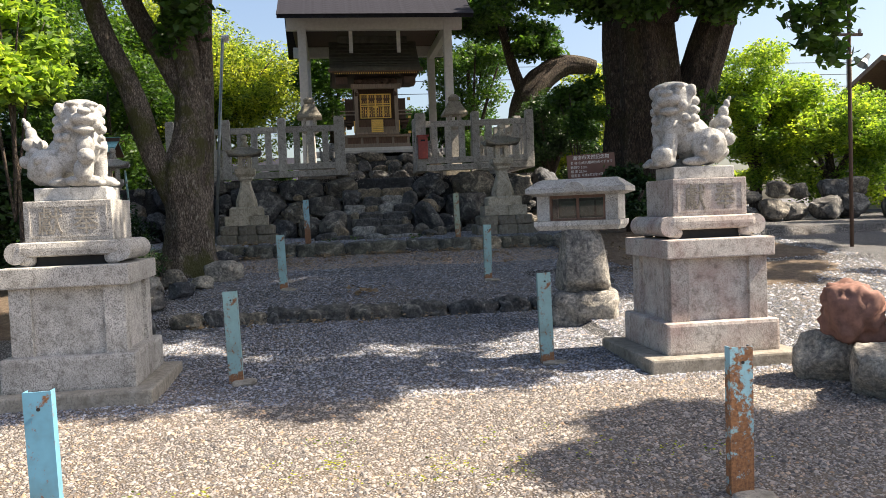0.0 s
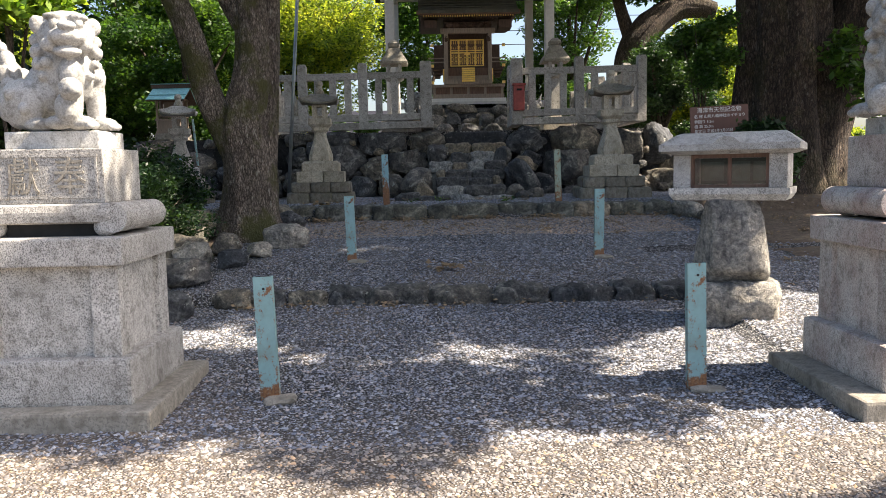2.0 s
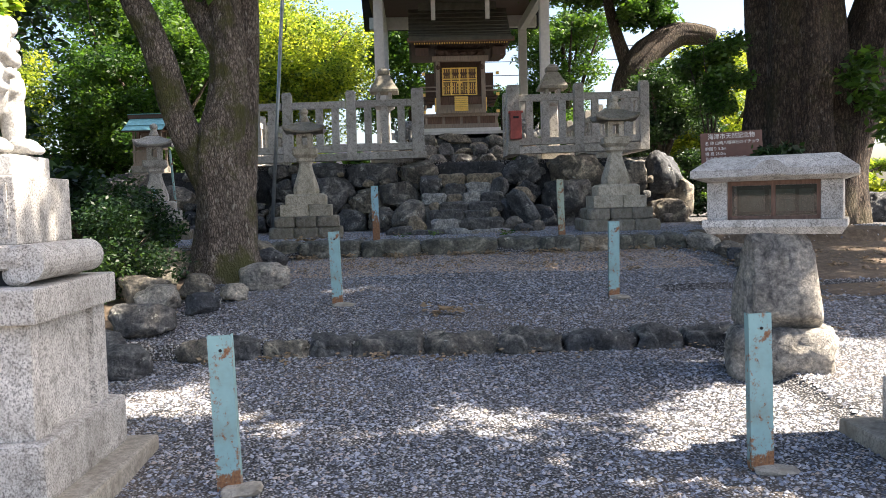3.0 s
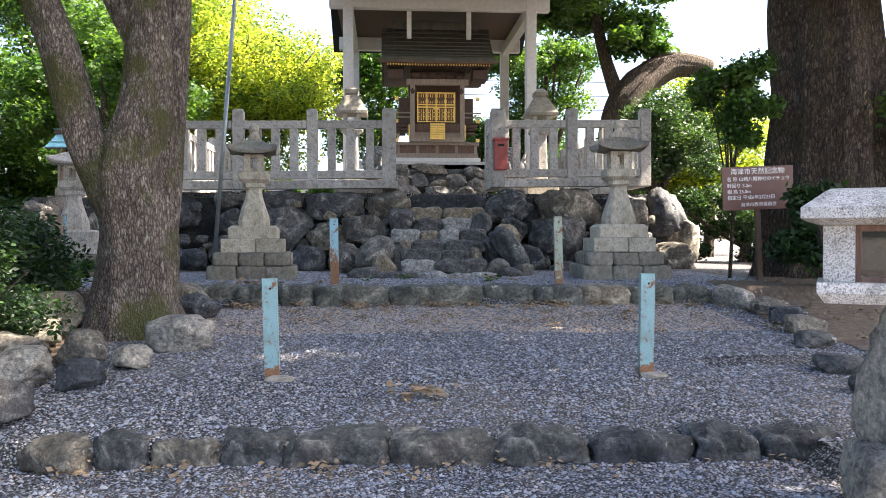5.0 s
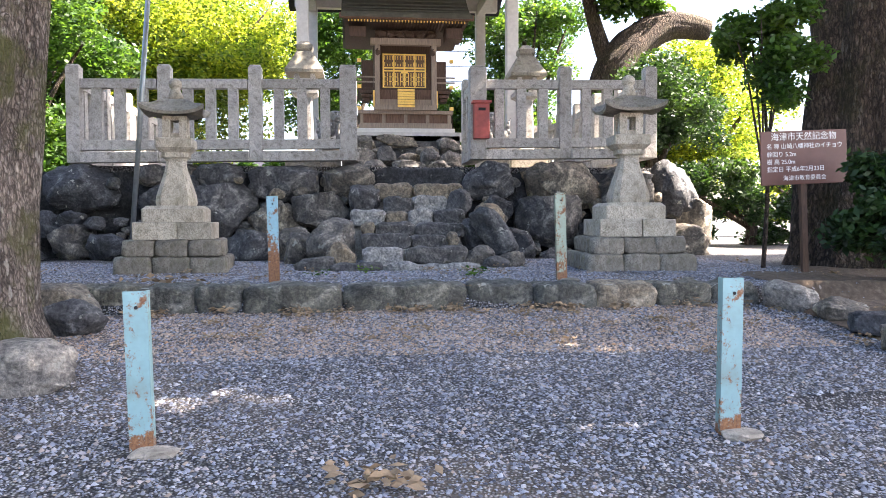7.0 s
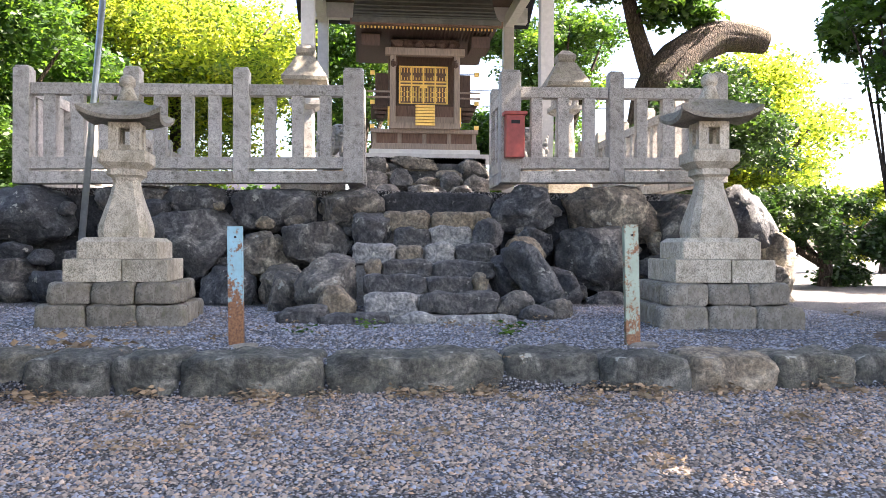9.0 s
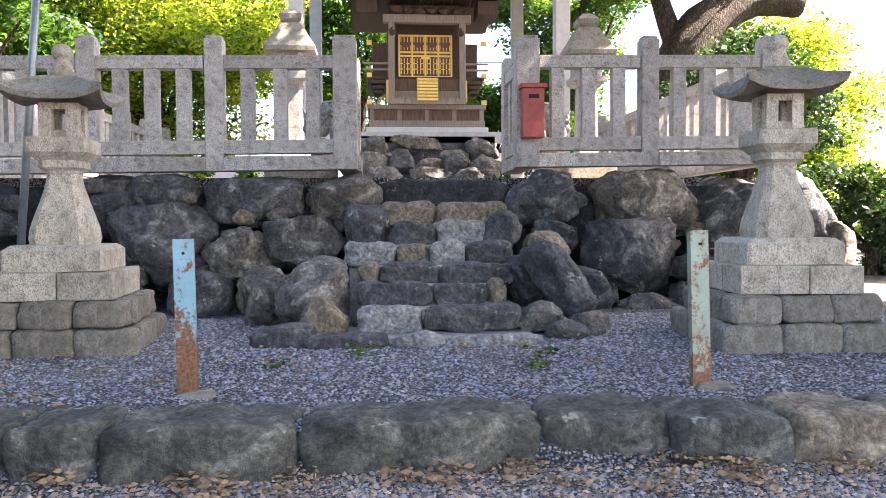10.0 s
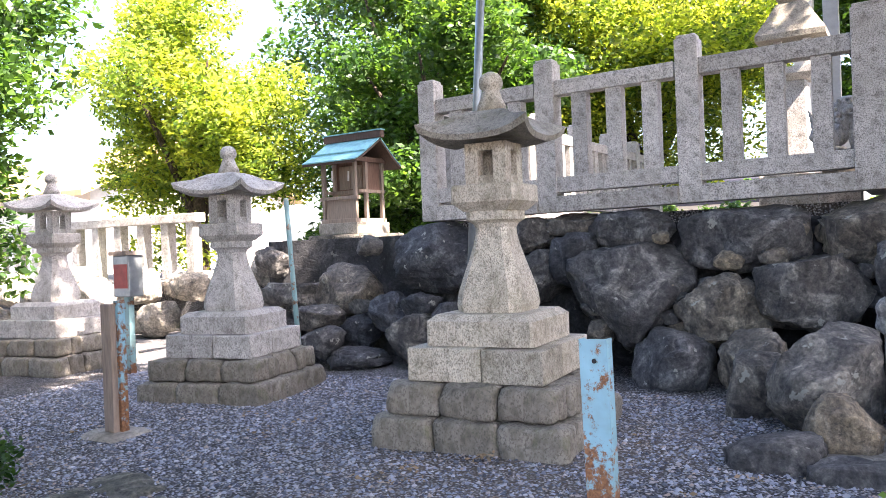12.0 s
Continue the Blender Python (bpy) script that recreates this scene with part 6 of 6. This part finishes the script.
# ---------- ground litter ----------
def pebbles(name, label, count, x0, x1, y0, y1, size, mat, seed):
    """Loose crushed stone lying on the gravel, one joined sheet of small chips."""
    rng = np.random.default_rng(seed)
    base = np.array([(0, 0, 0.9), (1, 0, 0.1), (0.2, 1, 0), (-0.9, 0.5, 0.15), (-0.7, -0.8, 0), (0.5, -0.9, 0.1)])
    tri = np.array([(0, 1, 2), (0, 2, 3), (0, 3, 4), (0, 4, 5), (0, 5, 1)])
    x, y = rng.uniform(x0, x1, count), rng.uniform(y0, y1, count)
    z = np.array([ground_z(a, b) + 0.02 * noise.noise((a * 0.9, b * 0.9, 0)) + 0.008 * noise.noise((a * 4, b * 4, 3)) for a, b in zip(x, y)])
    s = size * (0.5 + rng.random(count) ** 2 * 1.1)
    an = rng.uniform(0, 6.28, count)
    co, si = np.cos(an), np.sin(an)
    jit = base[None] + rng.normal(scale=0.22, size=(count, 6, 3))
    v = np.empty((count, 6, 3))
    v[..., 0] = x[:, None] + (jit[..., 0] * co[:, None] - jit[..., 1] * si[:, None]) * s[:, None]
    v[..., 1] = y[:, None] + (jit[..., 0] * si[:, None] + jit[..., 1] * co[:, None]) * s[:, None]
    v[..., 2] = z[:, None] + (jit[..., 2] * 0.9 - 0.12) * s[:, None]
    f = (tri[None] + (np.arange(count) * 6)[:, None, None]).reshape(-1)
    me = bpy.data.meshes.new(name)
    me.vertices.add(count * 6)
    me.vertices.foreach_set("co", v.ravel())
    me.loops.add(len(f))
    me.loops.foreach_set("vertex_index", f)
    me.polygons.add(len(f) // 3)
    me.polygons.foreach_set("loop_start", np.arange(len(f) // 3) * 3)
    me.update(calc_edges=True)
    me.materials.append(mat)
    tagged(new(name, me), label, "gravel", kind="stuff")


def chip_material(name, warm):
    m, nt, b = nodes_of(name, 0.85)
    g = nt.nodes.new("ShaderNodeNewGeometry")
    c = ramp(nt, g.outputs["Random Per Island"], [(0.0, (0.05, 0.053, 0.063)), (0.4, (0.20, 0.205, 0.22)), (0.75, (0.34, 0.34, 0.35)), (0.92, (0.32, 0.24, 0.17)), (1.0, (0.46, 0.45, 0.44))]).outputs[0]
    c = mix(nt, 1.0, c, warm, "MULTIPLY")
    nt.links.new(c, b.inputs["Base Color"])
    return m


CHIP, CHIP_WARM = chip_material("gravel_chip", (1.16, 1.22, 1.34)), chip_material("earthy_gravel_chip", (1.12, 1.0, 0.87))
pebbles("gravel_chips", "loose grey crushed stone chips on the path", 90000, -3.2, 3.4, -4.7, 2.9, 0.0098, CHIP, 1)
pebbles("gravel_chips", "loose grey and tan chips in the sunny forecourt", 70000, -3.6, 3.6, -9.4, -4.6, 0.0098, CHIP_WARM, 4)
pebbles("gravel_chips", "loose grey crushed stone chips below the steps", 70000, -6.5, 4.2, 2.95, 6.6, 0.0098, CHIP, 2)
pebbles("gravel_chips", "loose grey crushed stone chips at the sides", 16000, 3.4, 7.0, -9, 4.5, 0.018, CHIP, 3)
CHIP_TAN = chip_material("tan_gravel_chip", (1.5, 1.2, 0.92))
pebbles("gravel_chips", "tan gravel and leaf crumbs before the long kerb", 30000, -2.7, 2.9, 1.5, 2.95, 0.010, CHIP_TAN, 8)


def soil():
    m, nt, b = nodes_of("brown_soil", 0.95)
    n = tex(nt, "noise", 14, 8, 0.7)
    c = ramp(nt, n.outputs[0], [(0.3, (0.075, 0.052, 0.036)), (0.55, (0.15, 0.11, 0.075)), (0.72, (0.26, 0.20, 0.145))]).outputs[0]
    nt.links.new(c, b.inputs["Base Color"])
    bump(nt, b, n.outputs[0], 1.0, 0.04)
    for name, label, cx, cy, rx, ry in (("soil", "bare brown earth beside the path stones", 4.9, 1.9, 1.75, 3.1), ("soil", "bare brown earth under the forked tree", -4.0, 0.9, 1.25, 2.3)):
        bm, step, grid = bmesh.new(), 0.12, {}
        for i in range(-30, 31):
            for j in range(-30, 31):
                x, y = cx + i * step, cy + j * step
                e = ((x - cx) / rx) ** 2 + ((y - cy) / ry) ** 2 + 0.45 * noise.noise((x * 1.3, y * 1.3, 7))
                if e < 1.05:
                    lift = min(0.03, 0.12 * (1.05 - e)) - 0.008
                    grid[i, j] = bm.verts.new((x, y, ground_z(x, y) + 0.02 * noise.noise((x * 0.9, y * 0.9, 0)) + 0.012 * noise.noise((x * 4, y * 4, 3)) + lift))
        for i, j in list(grid):
            q = [(i, j), (i + 1, j), (i + 1, j + 1), (i, j + 1)]
            if all(k in grid for k in q):
                bm.faces.new([grid[k] for k in q])
        tagged(part(name, bm, m, smooth=True), label, "ground", kind="stuff")


soil()


def litter(label, count, cx, cy, rx, ry, seed, mat, size):
    T = tagged(new("leaf_litter"), label, "leaf litter", kind="stuff")
    rnd = random.Random(seed)
    T.matrix_basis = pose(0, 0, 0)
    cl = []
    for _ in range(40):
        x, y = cx + rnd.gauss(0, rx), cy + rnd.gauss(0, ry)
        cl.append((x, y, ground_z(x, y) + 0.035, 0.1, 0.1, 0.008))
    leaf_cloud("dry_leaf", cl, count, size, mat, T, seed, 0.1)


litter("brown fallen leaves scattered along the kerb", 1300, 0, 2.85, 1.9, 0.10, 1, STRAW, 0.02)
litter("thin scatter of brown leaf bits on the gravel", 1500, 0, 2.25, 2.0, 0.35, 6, STRAW, 0.014)
litter("thin scatter of brown leaf bits on the gravel", 700, -0.3, 4.6, 2.2, 0.6, 7, STRAW, 0.014)
litter("brown fallen leaves at the foot of the low kerb", 250, -0.5, -1.28, 1.4, 0.1, 2, STRAW, 0.022)
litter("brown leaf crumbs on the bare earth", 700, 4.4, 1.6, 0.6, 1.2, 9, STRAW, 0.02)
litter("drift of dry tan leaves on the gravel", 120, -2.0, 3.5, 0.15, 0.08, 3, STRAW, 0.035)
litter("dry tan frond lying on the gravel", 60, -0.35, -0.4, 0.1, 0.04, 4, STRAW, 0.035)
litter("yellow-green moss and weeds in the gravel", 500, -0.3, -6.3, 0.8, 0.25, 5, LEAF_BRIGHT, 0.010)
for i, (x, y) in enumerate(((-0.75, 4.35), (0.75, 4.25), (-0.25, 4.7), (0.9, 4.6))):
    litter("small green weed growing in the gravel", 30, x, y, 0.05, 0.03, 20 + i, LEAF, 0.025)


# stone fence far behind the lanterns
F = thing("stone_fence", pose(-15.5, 9.6, 1.15), "weathered pale stone fence on the rubble bank", "stone fence", group="stone fence round the shrine")
for k in range(12):
    part("post", box(k * 0.55 - 0.08, k * 0.55 + 0.08, -0.08, 0.08, 0, 0.85, bevel=0.008), GRANITE, F)
part("top_rail", box(-0.1, 6.2, -0.1, 0.1, 0.85, 0.98, bevel=0.01), GRANITE, F)


# power lines far behind, on concrete poles
for x in (-16.0, 30.0):
    pole("utility_pole", "tall grey concrete utility pole far behind the trees", (x, 34, 0.3), (x, 34, 9.4), 0.16, CONCRETE)
for z in (7.4, 8.1, 8.8):
    c = pole("power_cable", "thin dark overhead power cable between concrete poles", (-16.05, 34, z), (30.05, 34, z), 0.02, DARK, 6)
    tagged(c, category="cable")


# fine sprays of leaves at the foot of the forked tree and by the lantern path
for k, (lab, c, r, cnt, mat) in enumerate((
        ("feathery green fern spray at the edge of the gravel", (-4.0, 3.2, 0.55), (0.35, 0.3, 0.2), 1800, LEAF),
        ("feathery green shrub between lion and forked tree", (-3.6, 0.5, 0.45), (0.5, 0.7, 0.5), 7000, LEAF_DARK_SHADED))):
    T = thing("shrub", pose(c[0], c[1], ground_z(c[0], c[1])), lab, "shrub")
    g = ground_z(c[0], c[1])
    for a in range(6):
        an = a * 1.05 + k
        part("stem", tube([(0, 0, 0), (0.4 * r[0] * math.cos(an), 0.4 * r[1] * math.sin(an), c[2] - g), (0.9 * r[0] * math.cos(an), 0.9 * r[1] * math.sin(an), c[2] - g + 0.5 * r[2])], (0.012, 0.008, 0.003), 6, a), BARK_DARK, T)
    leaf_cloud("crown", [(x - c[0], y - c[1], z - g, p, q, s) for x, y, z, p, q, s in blobs(c, r, 14, 300 + k, rs=(0.3, 0.6))], cnt, 0.024, mat, T, 300 + k)
